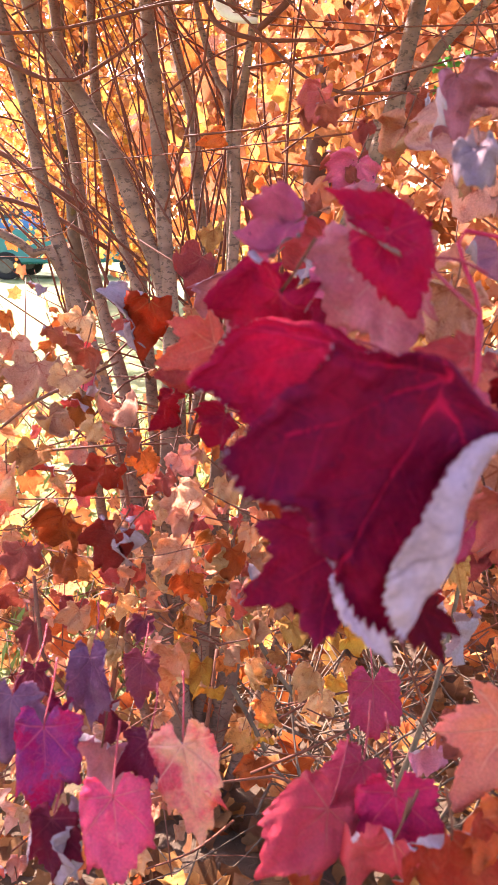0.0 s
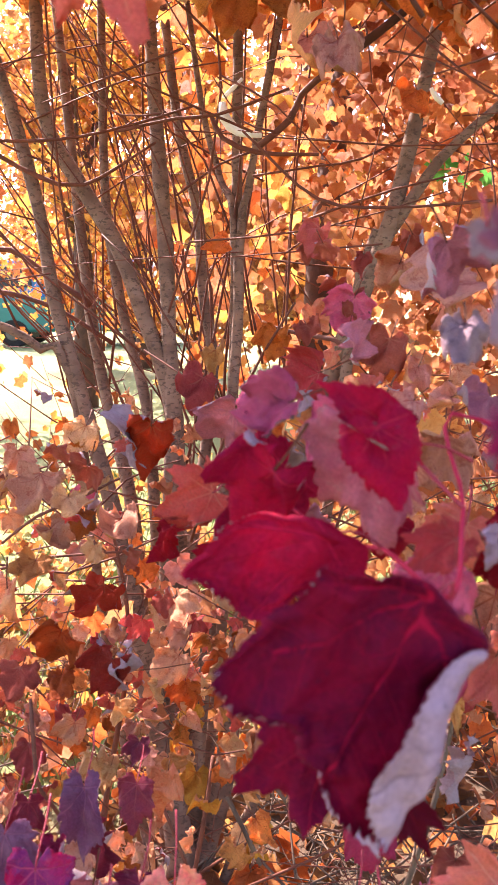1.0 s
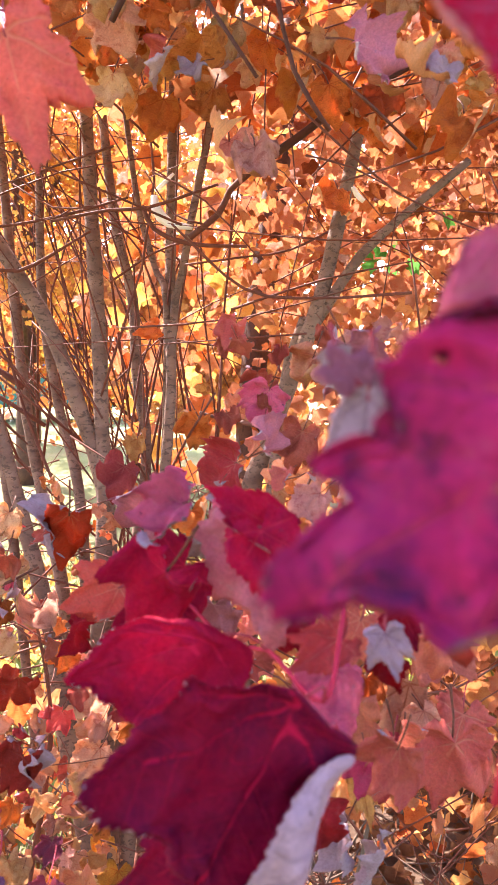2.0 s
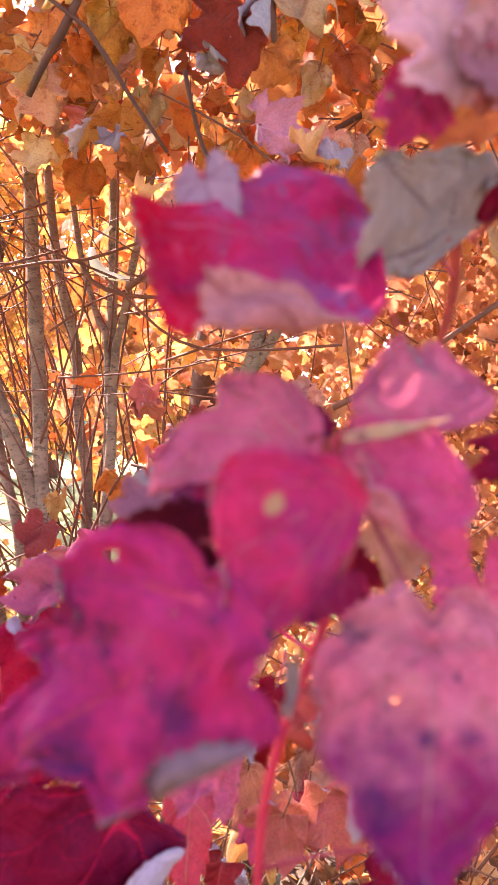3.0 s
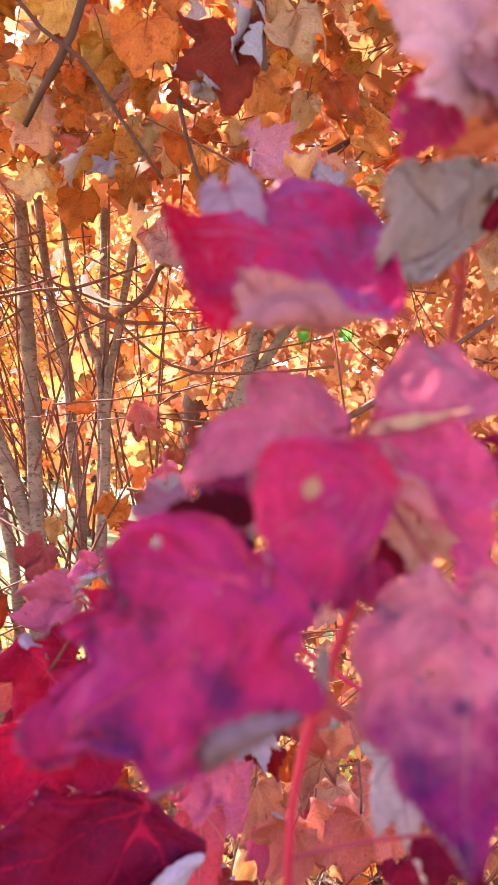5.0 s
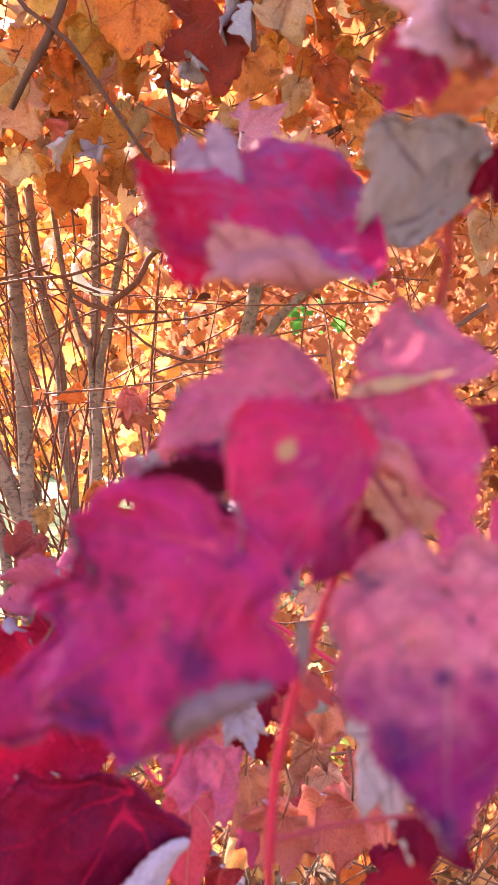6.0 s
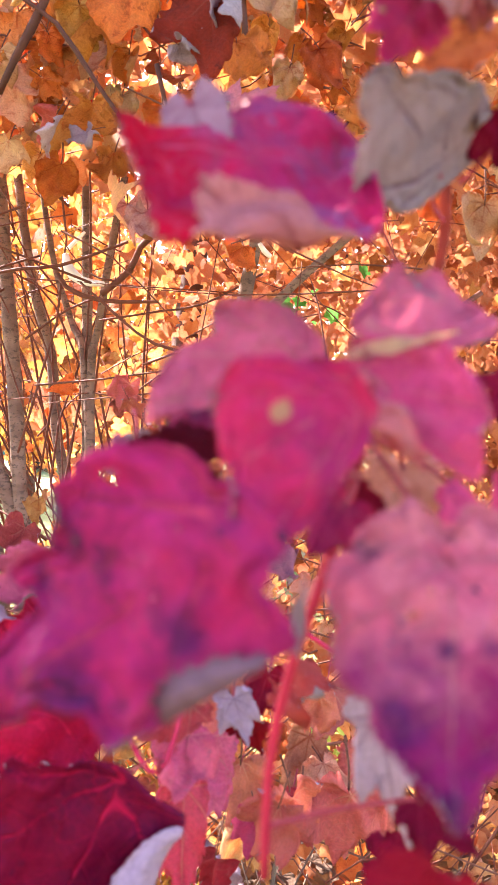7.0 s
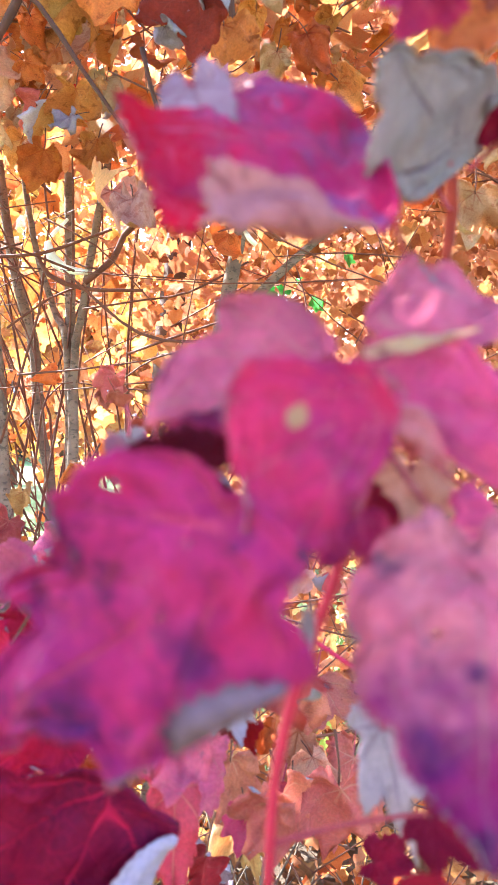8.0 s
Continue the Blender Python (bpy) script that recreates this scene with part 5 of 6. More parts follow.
scatter(shrub, box_spots(rng, 190, (-0.75, 0.8), (1.2, 1.75), (0.3, 1.5), lambda x, y, z: low_growth(x, y, z) and y > 1.1), ("salmon", "salmon", "tan", "coral", "salmonpink", "rustorange", "salmon", "goldtan"), rng, (0.032, 0.07))
dense = random.Random(64)
scatter(shrub, box_spots(dense, 110, (-0.36, 0.07), (1.02, 1.65), (0.84, 1.36)), ("salmon", "salmonpink", "peach", "coral", "salmon", "rustpink", "coralred", "tan", "orangebrown"), dense, (0.024, 0.05))
scatter(shrub, box_spots(dense, 55, (-0.12, 0.16), (1.15, 1.7), (0.72, 0.98)), ("tan", "goldtan", "orangebrown", "salmon", "tanbrown", "gold"), dense, (0.028, 0.052))
scatter(shrub, box_spots(dense, 34, (0.10, 0.34), (0.95, 1.35), (1.34, 1.62)), ("salmonpink", "coral", "peach", "rustpink"), dense, (0.026, 0.046))
scatter(maple, box_spots(rng, 280, (-0.7, 1.0), (1.15, 1.8), (1.9, 2.6), lambda x, y, z: z > 1.98 - 0.1 * x + 0.2 * (y - 1.2) and y > 1.1), ("orange", "rustorange", "orangebrown", "orangebrown", "tanbrown", "goldtan", "rust", "rustorange"), rng, (0.045, 0.085))

scatter(maple, box_spots(rng, 190, (-0.6, 0.8), (1.15, 1.6), (1.9, 2.4), lambda x, y, z: z > 1.95 - 0.1 * x + 0.2 * (y - 1.2) and y > 1.1), ("orangebrown", "tan", "rust", "salmon", "rustorange", "tanbrown"), rng, (0.025, 0.055))

shrub_two = tagged(new("maple_shrub"), "low maple shrub with small pale salmon and tan leaves", "shrub")
scatter(shrub_two, box_spots(rng, 230, (-0.75, 0.15), (1.15, 1.6), (0.45, 1.2), lambda x, y, z: low_growth(x, y, z) and y > 1.08), ("salmon", "salmon", "salmonpink", "tan", "rust", "rustpink", "salmon", "coral"), rng, (0.024, 0.055))
limb("stem", [(-0.3, 1.5, -0.05, 0.008), (-0.28, 1.45, 0.5, 0.006), (-0.2, 1.4, 0.95, 0.004), (-0.22, 1.38, 1.2, 0.002)], TWIG, shrub_two, 7, 0.05, 0.2, 7)
limb("stem", [(-0.3, 1.5, -0.05, 0.007), (-0.42, 1.45, 0.45, 0.005), (-0.55, 1.42, 0.9, 0.003), (-0.6, 1.4, 1.1, 0.002)], TWIG, shrub_two, 7, 0.05, 0.2, 8)

# the joined rest of the foliage
rng = random.Random(21)
low = box_spots(rng, 330, (-0.9, 1.0), (1.7, 2.2), (0.25, 1.5), low_growth)
leaf_mass("foliage", shrub, [MASS_SALMON, MASS_SALMON, MASS_TAN, MASS_ORANGE, MASS_RUST], low, rng, (0.035, 0.07))
high = box_spots(rng, 1500, (-1.3, 1.5), (1.7, 2.6), (1.95, 3.0), lambda x, y, z: z > 2.02 - 0.12 * x + 0.2 * (y - 1.3))
leaf_mass("foliage", maple, [MASS_ORANGE, MASS_RUST, MASS_RUST, MASS_TAN, MASS_SALMON], high, rng, (0.05, 0.09))
# unseen crown overhead, added to keep the sun off the near spray
shade_leaves = box_spots(rng, 1750, (-1.4, 0.8), (0.7, 1.9), (2.65, 3.5), lambda x, y, z: z > 2.45)
# extra unseen clump, added against a sun patch on the wine-red leaf
shade_leaves += box_spots(rng, 420, (-1.35, -0.45), (1.2, 2.0), (2.65, 3.2))
leaf_mass("foliage", maple, [MASS_ORANGE, MASS_RUST, MASS_TAN], shade_leaves, rng, (0.06, 0.1))
wall = box_spots(rng, 19000, (-0.05, 2.5), (2.35, 4.3), (0.4, 3.4), lambda x, y, z: x > 0.05 + 0.1 * math.sin(5 * z) + 0.10 * (y - 2.3) and y > 2.25)
leaf_mass("foliage", maple, [MASS_SALMON, MASS_SALMON, MASS_SALMON, MASS_SALMON, MASS_ORANGE, MASS_TAN, MASS_DARK], wall, rng, (0.022, 0.06))
thick = box_spots(rng, 520, (-0.4, 0.25), (2.7, 4.2), (1.3, 2.7))
leaf_mass("foliage", maple, [MASS_YELLOW, MASS_ORANGE, MASS_SALMON, MASS_RUST], thick, rng, (0.035, 0.08))
thin = box_spots(rng, 800, (-1.7, 0.1), (2.4, 3.6), (0.7, 3.2), lambda x, y, z: y > 2.3)
leaf_mass("foliage", maple, [MASS_ORANGE, MASS_YELLOW, MASS_YELLOW, MASS_DARK, MASS_RUST], thin, rng, (0.02, 0.045))

# ---- the young maple whose red spray hangs nearest ----
sapling = tagged(new("maple_sapling"), "slender maple shoot with a spray of magenta and crimson leaves", "tree")
near_leaf(sapling, (0.2034, 0.1700, 1.5632), (0.1429, 0.1960, 1.5120), (0.2420, 0.2322, 1.5658), 14, 1.0, "magenta", "duskrose", [(174, 0.34, 0.025, 1)], "ragged", [(0.306, 0.227, 0.016), (-0.03, 0.30, 0.007), (0.05, 0.12, 0.006)])
near_leaf(sapling, (0.2352, 0.1800, 1.5889), (0.2102, 0.1640, 1.5575), (0.2420, 0.2322, 1.5658), -6, 1.0, "magenta2", "pale", [(40, 0.62, 0.5, -1), (180, 0.04, 0.3, -1)], "apron")
near_leaf(sapling, (0.2281, 0.2160, 1.5973), (0.1816, 0.2160, 1.5833), (0.2420, 0.2322, 1.5658), 15, 1.0, "pink", "pale", [(172, 0.10, 0.08, -1), (90, 0.6, 0.8, -1)], "wing")
near_leaf(sapling, (0.2328, 0.2646, 1.5878), (0.1847, 0.2581, 1.5761), (0.2585, 0.2629, 1.5960), 10, 1.1, "violet", "pale", [(90, 0.6, 0.8, -1)], "oval")
near_leaf(sapling, (0.2458, 0.2360, 1.6439), (0.1837, 0.2000, 1.6359), (0.2744, 0.2904, 1.6158), 26, 1.0, "violetred", "rosebrown", [(178, 0.31, 0.03, 1), (75, 0.78, 0.5, 1)], "bowl")
near_leaf(sapling, (0.2851, 0.2900, 1.6634), (0.2465, 0.2150, 1.6726), (0.2975, 0.3283, 1.6552), -52, 1.0, "greyunder", "pale", [(0, 0.25, 0.9, -1)], "crown")
near_leaf(sapling, (0.2901, 0.2676, 1.7047), (0.2681, 0.2641, 1.6850), (0.2901, 0.2708, 1.7152), 10, 1.1, "rustorange", "pale", [(180, 0.2, 0.3, 1)])
near_leaf(sapling, (0.2976, 0.3009, 1.6892), (0.2827, 0.2914, 1.6781), (0.2998, 0.3162, 1.6931), 10, 1.3, "crimson", "pale", [(180, 0.2, 0.3, 1)])
near_leaf(sapling, (0.2412, 0.2190, 1.6037), (0.2822, 0.2350, 1.6176), (0.2420, 0.2322, 1.5658), -31, 1.0, "pink", "pale", [(90, 0.5, 0.8, -1)], "crest")
near_leaf(sapling, (0.2372, 0.2160, 1.5928), (0.2579, 0.1780, 1.5678), (0.2420, 0.2322, 1.5658), 20, 1.0, "magpink", "palerose", [(10, 0.12, 0.06, 1)], "flank")
near_leaf(sapling, (0.2404, 0.2087, 1.5890), (0.2547, 0.2020, 1.5677), (0.2420, 0.2322, 1.5658), 5, 0.38, "palerose", "palerose", [(0, 0.08, 0.2, -1)], "oval")
near_leaf(sapling, (0.2528, 0.1820, 1.5496), (0.2421, 0.1450, 1.5039), (0.2464, 0.2401, 1.5766), 0, 1.0, "pinkpurple", "pale", [(0, 0.30, 0.5, -1), (180, 0.30, 0.5, -1)], "heart", [(0.13, 0.235, 0.012), (0.08, 0.17, 0.008)])
near_leaf(sapling, (0.2828, 0.2426, 1.5494), (0.2899, 0.2328, 1.4860), (0.2464, 0.2401, 1.5766), -5, 0.6, "magpink", "pale", [(0, 0.3, 0.4, -1), (180, 0.3, 0.3, 1)], "oval")
near_leaf(sapling, (0.2653, 0.2753, 1.5643), (0.2611, 0.2741, 1.5399), (0.2585, 0.2629, 1.5960), 0, 1.2, "salmonpink", "pale", [(0, 0.3, 0.4, -1)])
near_leaf(sapling, (0.2397, 0.2370, 1.5593), (0.2466, 0.2352, 1.5398), (0.2420, 0.2322, 1.5658), 0, 0.9, "crimson", "pale", [(0, 0.3, 0.4, -1)])
near_leaf(sapling, (0.2599, 0.3000, 1.4715), (0.2671, 0.2860, 1.4258), (0.2698, 0.3300, 1.4763), 40, 0.5, "mauve", "pale", [(0, 0.3, 0.3, -1)])
near_leaf(sapling, (0.2667, 0.2681, 1.4539), (0.2835, 0.2556, 1.4399), (0.2156, 0.2624, 1.4517), 0, 0.9, "crimson", "pale", [(0, 0.3, 0.3, -1)])
near_leaf(sapling, (0.2530, 0.2220, 1.4347), (0.2487, 0.2120, 1.4719), (0.2601, 0.2300, 1.4258), 0, 1.35, "crimson", "pale", [(90, 1.2, 0.5, -1)], "oval")
near_leaf(sapling, (0.2364, 0.2222, 1.5585), (0.2232, 0.2125, 1.5455), (0.2420, 0.2322, 1.5658), 0, 1.0, "magenta2", "pale", [(0, 0.3, 0.5, -1)])
near_leaf(sapling, (0.2222, 0.2211, 1.5225), (0.2264, 0.2319, 1.5398), (0.2272, 0.2431, 1.5192), 60, 0.5, "mauve", "pale", [(0, 0.1, 0.2, -1)])
near_leaf(sapling, (0.2739, 0.2160, 1.6989), (0.2607, 0.2260, 1.7553), (0.2892, 0.2500, 1.6985), 0, 0.8, "blush", "pale", [(0, 0.35, 0.5, 1), (180, 0.4, 0.5, -1)], "maple")
near_leaf(sapling, (0.2738, 0.2120, 1.6984), (0.2859, 0.2040, 1.7339), (0.2892, 0.2500, 1.6985), 10, 0.5, "blush", "pale", [(0, 0.2, 0.3, -1)], "oval")
near_leaf(sapling, (0.2741, 0.2090, 1.6984), (0.2935, 0.2000, 1.6695), (0.2892, 0.2500, 1.6985), 0, 0.7, "mauvepink", "pale", [(0, 0.2, 0.3, 1)], "oval")
near_leaf(sapling, (0.2737, 0.2200, 1.6980), (0.2446, 0.2250, 1.7156), (0.2892, 0.2500, 1.6985), 0, 0.42, "mauvepink", "pale", [(0, 0.2, 0.3, 1)], "oval")
near_leaf(sapling, (0.2617, 0.2260, 1.6952), (0.2490, 0.2210, 1.6738), (0.2796, 0.2352, 1.7143), 0, 0.9, "magenta2", "pale", [(0, 0.3, 0.3, -1)], "droop")
near_leaf(sapling, (0.2829, 0.2397, 1.7078), (0.2610, 0.2401, 1.6897), (0.2905, 0.2516, 1.7241), 20, 1.0, "coral", "pale", [(0, 0.3, 0.3, -1)])
near_leaf(sapling, (0.3050, 0.2981, 1.6745), (0.3110, 0.2885, 1.6927), (0.2992, 0.3135, 1.6678), 10, 1.1, "crimson", "pale", [(0, 0.3, 0.3, 1)])
near_leaf(sapling, (0.3180, 0.2844, 1.5925), (0.2800, 0.2754, 1.5775), (0.2825, 0.3029, 1.6269), 0, 0.45, "crimson", "pale", [(180, 0.2, 0.2, 1)])
near_leaf(sapling, (0.1584, 0.3920, 1.4155), (0.0621, 0.3650, 1.3844), (0.1727, 0.4227, 1.4038), -23, 1.0, "wine", "lavender", [(-135, 0.31, 0.04, 1)], "fan")
near_leaf(sapling, (0.1136, 0.4780, 1.4186), (0.0357, 0.4550, 1.4010), (0.1464, 0.4939, 1.4058), -20, 1.0, "crimsonmid", "pale", [(180, 0.36, 0.1, 1)], "gable")
near_leaf(sapling, (0.1506, 0.5120, 1.4723), (0.1090, 0.5200, 1.4991), (0.1903, 0.4926, 1.4296), 12, 0.85, "crimsonred", "pale", [(0, 0.14, 0.25, -1), (180, 0.12, 0.2, 1)], "oval")
near_leaf(sapling, (0.1427, 0.5060, 1.4734), (0.1581, 0.4900, 1.4268), (0.1903, 0.4926, 1.4296), -8, 1.0, "crimsonred", "pale", [(0, 0.2, 0.3, -1), (180, 0.2, 0.3, -1)], "oval")
# curled pale flaps of the dark crimson leaf, added as two separate blades
near_leaf(sapling, (0.1148, 0.4550, 1.3166), (0.1266, 0.4500, 1.2836), (0.1191, 0.4850, 1.3252), 0, 0.5, "lavender", "pale", [(0, 0.2, 0.3, -1)], "oval")
near_leaf(sapling, (0.1215, 0.4400, 1.2977), (0.1428, 0.4300, 1.2569), (0.1261, 0.4700, 1.3043), 0, 0.55, "lavender", "pale", [(0, 0.2, 0.3, -1)], "oval")
near_leaf(sapling, (0.1548, 0.4300, 1.2900), (0.1676, 0.4250, 1.2615), (0.1616, 0.4600, 1.2955), 0, 0.7, "winedark", "pale", [(0, 0.2, 0.3, -1)])
near_leaf(sapling, (0.1169, 0.4694, 1.3062), (0.0573, 0.4372, 1.2844), (0.1341, 0.4512, 1.3391), 0, 0.9, "crimsondark", "pale", [(0, 0.3, 0.3, 1), (180, 0.3, 0.25, 1)])
near_leaf(sapling, (0.1033, 0.4836, 1.2852), (0.1104, 0.4600, 1.2524), (0.1018, 0.4537, 1.3310), 0, 0.9, "crimsondark", "pale", [(0, 0.2, 0.2, 1), (180, 0.3, 0.25, 1)])
near_leaf(sapling, (0.0258, 0.7227, 1.3840), (-0.0232, 0.6995, 1.3712), (0.0391, 0.7855, 1.4001), 0, 1.0, "coralred", "pale", [(180, 0.2, 0.2, 1)])
near_leaf(sapling, (0.0883, 0.6285, 1.4233), (0.0335, 0.6013, 1.3758), (0.0785, 0.6637, 1.3993), 0, 0.9, "crimsonmid", "pale", [(180, 0.25, 0.2, 1)])
near_leaf(sapling, (0.1897, 0.5094, 1.4072), (0.1535, 0.4864, 1.3920), (0.1903, 0.4926, 1.4296), 20, 0.7, "coralred", "pale", [(180, 0.2, 0.2, 1)])
near_leaf(sapling, (0.1810, 0.6000, 1.3176), (0.1752, 0.5800, 1.2293), (0.1875, 0.6300, 1.3339), 5, 0.42, "pinkred", "pale", [(0, 0.15, 0.3, -1), (180, 0.15, 0.3, -1)], "droop")
# added dark blade: the shade on the magenta leaf's folded top, as colour
near_leaf(sapling, (0.1992, 0.2030, 1.5719), (0.1745, 0.2070, 1.5757), (0.2420, 0.2322, 1.5658), 0, 0.85, "winedark", "pale", [(180, 0.2, 0.4, 1)], "oval")
# folded flap of the cupped violet leaf, added as a separate blade
near_leaf(sapling, (0.1990, 0.2500, 1.6755), (0.2045, 0.2210, 1.6455), (0.2458, 0.2500, 1.6439), 12, 0.5, "dustyrose", "palepink", [(0, 0.1, 0.3, -1)], "oval")
near_leaf(sapling, (0.3366, 0.9500, 1.2727), (0.3142, 0.8900, 1.2288), (0.3521, 0.9800, 1.3088), -8, 1.35, "coral", "rosebrown", [(90, 0.75, 0.3, -1), (0, 0.3, 0.4, -1)])
near_leaf(sapling, (0.2182, 0.6360, 1.3816), (0.1964, 0.6200, 1.3403), (0.2269, 0.6660, 1.4032), 10, 1.1, "coral", "pale", [(0, 0.3, 0.3, 1)])
near_leaf(sapling, (0.1467, 0.5376, 1.4545), (0.1049, 0.5745, 1.4078), (0.2016, 0.5294, 1.4490), 0, 1.2, "palerose", "pale", [(0, 0.3, 0.5, -1)])
near_leaf(sapling, (0.1719, 0.3622, 1.5736), (0.1753, 0.3579, 1.5561), (0.1706, 0.3719, 1.5864), 30, 0.9, "mauve", "pale", [(0, 0.3, 0.3, -1)])
near_leaf(sapling, (0.1754, 0.3179, 1.5640), (0.1653, 0.3268, 1.5792), (0.1789, 0.3230, 1.5655), 10, 1.1, "mauvepink", "pale", [(0, 0.3, 0.3, -1)])
near_leaf(sapling, (0.1795, 0.3172, 1.5585), (0.1708, 0.2938, 1.5080), (0.1825, 0.3336, 1.5829), 20, 0.45, "mauve", "pale", [(0, 0.3, 0.3, -1)])
near_leaf(sapling, (-0.0289, 0.6147, 1.7946), (0.0010, 0.5922, 1.6880), (-0.0345, 0.6346, 1.8527), 0, 0.66, "coralbright", "palepink", [(0, 0.3, 0.6, -1)])
near_leaf(sapling, (0.2325, 0.9452, 2.0326), (0.2223, 0.9218, 1.9256), (0.2361, 0.9653, 2.0801), 20, 1.1, "crimsonbrown", "pale", [(180, 0.2, 0.15, 1), (0, 0.3, 0.2, 1)])
near_leaf(sapling, (-0.1289, 0.6767, 1.0611), (-0.1264, 0.6471, 0.9856), (-0.1297, 0.7321, 1.0975), 5, 0.95, "violet", "mauve", [(0, 0.15, 0.22, -1), (180, 0.15, 0.25, -1)], "droop")
near_leaf(sapling, (-0.0587, 0.6224, 1.0333), (-0.0468, 0.5861, 0.9697), (-0.0629, 0.6801, 1.0655), -5, 1.05, "pinkred", "mauve", [(0, 0.16, 0.25, -1), (180, 0.18, 0.22, -1), (90, 0.6, 0.6, -1)], "droop")
near_leaf(sapling, (-0.0073, 0.6716, 1.0501), (0.0110, 0.6417, 0.9696), (-0.0138, 0.7270, 1.0883), 12, 0.75, "pinkpeach", "paletan", [(0, 0.2, 0.3, -1), (180, 0.2, 0.3, 1)], "droop")
near_leaf(sapling, (-0.0412, 0.6879, 1.0420), (-0.0456, 0.6651, 0.9946), (-0.0397, 0.7409, 1.0686), 25, 0.95, "maroon", "mauve", [(0, 0.2, 0.14, 1), (180, 0.3, 0.3, -1)])
near_leaf(sapling, (-0.1661, 0.7082, 1.0724), (-0.1716, 0.6814, 1.0099), (-0.1641, 0.7626, 1.1042), 0, 1.0, "purple", "mauve", [(0, 0.3, 0.3, -1)])
near_leaf(sapling, (-0.1674, 0.7771, 1.0587), (-0.1646, 0.7563, 1.0176), (-0.1684, 0.8293, 1.0830), 25, 0.9, "maroon", "mauve", [(180, 0.2, 0.3, -1)])
near_leaf(sapling, (-0.1207, 0.8103, 1.0552), (-0.1142, 0.7818, 0.9833), (-0.1230, 0.8653, 1.0904), 35, 0.7, "purple", "mauve", [(0, 0.1, 0.15, 1)], "droop")
near_leaf(sapling, (-0.0870, 0.9027, 1.0036), (-0.0880, 0.8787, 0.9511), (-0.0866, 0.9561, 1.0320), 15, 0.85, "maroonpink", "palepink", [(0, 0.25, 0.2, -1)], "droop")
near_leaf(sapling, (-0.1124, 0.6321, 1.0043), (-0.1121, 0.6086, 0.9529), (-0.1124, 0.6854, 1.0323), 10, 0.9, "maroon", "mauve", [(0, 0.15, 0.12, 1), (180, 0.3, 0.3, -1)])
near_leaf(sapling, (0.1700, 0.8847, 0.9888), (0.1712, 0.8572, 0.9217), (0.1696, 0.9394, 1.0223), 5, 0.95, "pinkred", "palepink", [(0, 0.15, 0.25, -1), (180, 0.18, 0.3, -1)], "droop")
near_leaf(sapling, (0.1388, 0.6060, 1.0797), (0.1092, 0.5846, 1.0443), (0.1491, 0.6585, 1.1021), 0, 1.05, "pinkred", "palepink", [(0, 0.15, 0.3, -1), (180, 0.2, 0.3, -1)], "droop")
near_leaf(sapling, (0.1119, 0.5612, 1.0734), (0.0612, 0.5279, 1.0374), (0.1296, 0.6179, 1.0960), 0, 1.1, "pinkred", "palepink", [(0, 0.15, 0.25, -1), (180, 0.18, 0.3, -1), (90, 0.6, 0.6, -1)], "droop")
near_leaf(sapling, (0.1602, 0.5668, 1.0829), (0.1663, 0.5318, 1.0257), (0.1581, 0.6241, 1.1129), 10, 1.0, "magred", "palepink", [(0, 0.25, 0.25, -1), (180, 0.3, 0.4, 1)], "droop")
near_leaf(sapling, (0.2430, 0.5834, 1.1259), (0.1939, 0.5476, 1.0798), (0.2602, 0.6409, 1.1521), 0, 1.05, "coral", "palepink", [(0, 0.4, 0.5, -1)])
near_leaf(sapling, (0.1966, 0.6600, 1.3314), (0.1811, 0.6300, 1.2549), (0.2045, 0.6900, 1.3523), 0, 0.72, "pink", "palepink", [(0, 0.15, 0.3, -1), (180, 0.15, 0.3, -1)], "droop")
near_leaf(sapling, (0.2433, 0.6000, 1.3958), (0.2269, 0.5800, 1.3614), (0.2528, 0.6300, 1.4159), 10, 0.7, "crimson", "pale", [(0, 0.2, 0.3, -1)])
near_leaf(sapling, (0.2151, 0.5000, 1.4143), (0.2233, 0.5000, 1.3832), (0.2223, 0.5300, 1.4291), 15, 0.8, "lavender", "pale", [(180, 0.2, 0.3, 1)])
near_leaf(sapling, (0.3182, 0.9800, 1.2022), (0.2895, 0.9400, 1.1132), (0.3334, 1.0100, 1.2380), 10, 0.5, "peach", "paletan", [(0, 0.15, 0.3, -1), (180, 0.15, 0.3, -1)], "droop")
near_leaf(sapling, (0.3854, 1.0000, 1.1568), (0.3473, 0.9500, 1.0656), (0.4027, 1.0300, 1.1927), -15, 0.75, "coral", "rosebrown", [(0, 0.2, 0.3, -1), (180, 0.25, 0.4, 1)])
near_leaf(sapling, (0.2863, 0.9200, 1.1472), (0.2724, 0.8800, 1.1015), (0.3001, 0.9500, 1.1778), 10, 0.9, "rustpink", "palepink", [(0, 0.2, 0.2, 1), (180, 0.25, 0.3, -1)])
near_leaf(sapling, (0.2432, 0.8600, 1.1671), (0.2561, 0.8300, 1.1009), (0.2550, 0.8900, 1.1945), -20, 0.45, "goldtan", "paletan", [(0, 0.15, 0.3, -1), (180, 0.15, 0.3, -1)], "droop")
near_leaf(sapling, (0.2315, 0.8600, 1.2193), (0.2190, 0.8300, 1.1715), (0.2429, 0.8900, 1.2484), 20, 0.75, "rustpink", "paletan", [(0, 0.2, 0.2, 1), (180, 0.25, 0.3, -1)])
near_leaf(sapling, (0.2137, 0.8600, 1.2564), (0.2291, 0.8500, 1.2132), (0.2245, 0.8900, 1.2866), 0, 0.6, "orangebrown", "paletan", [(0, 0.2, 0.3, -1)])
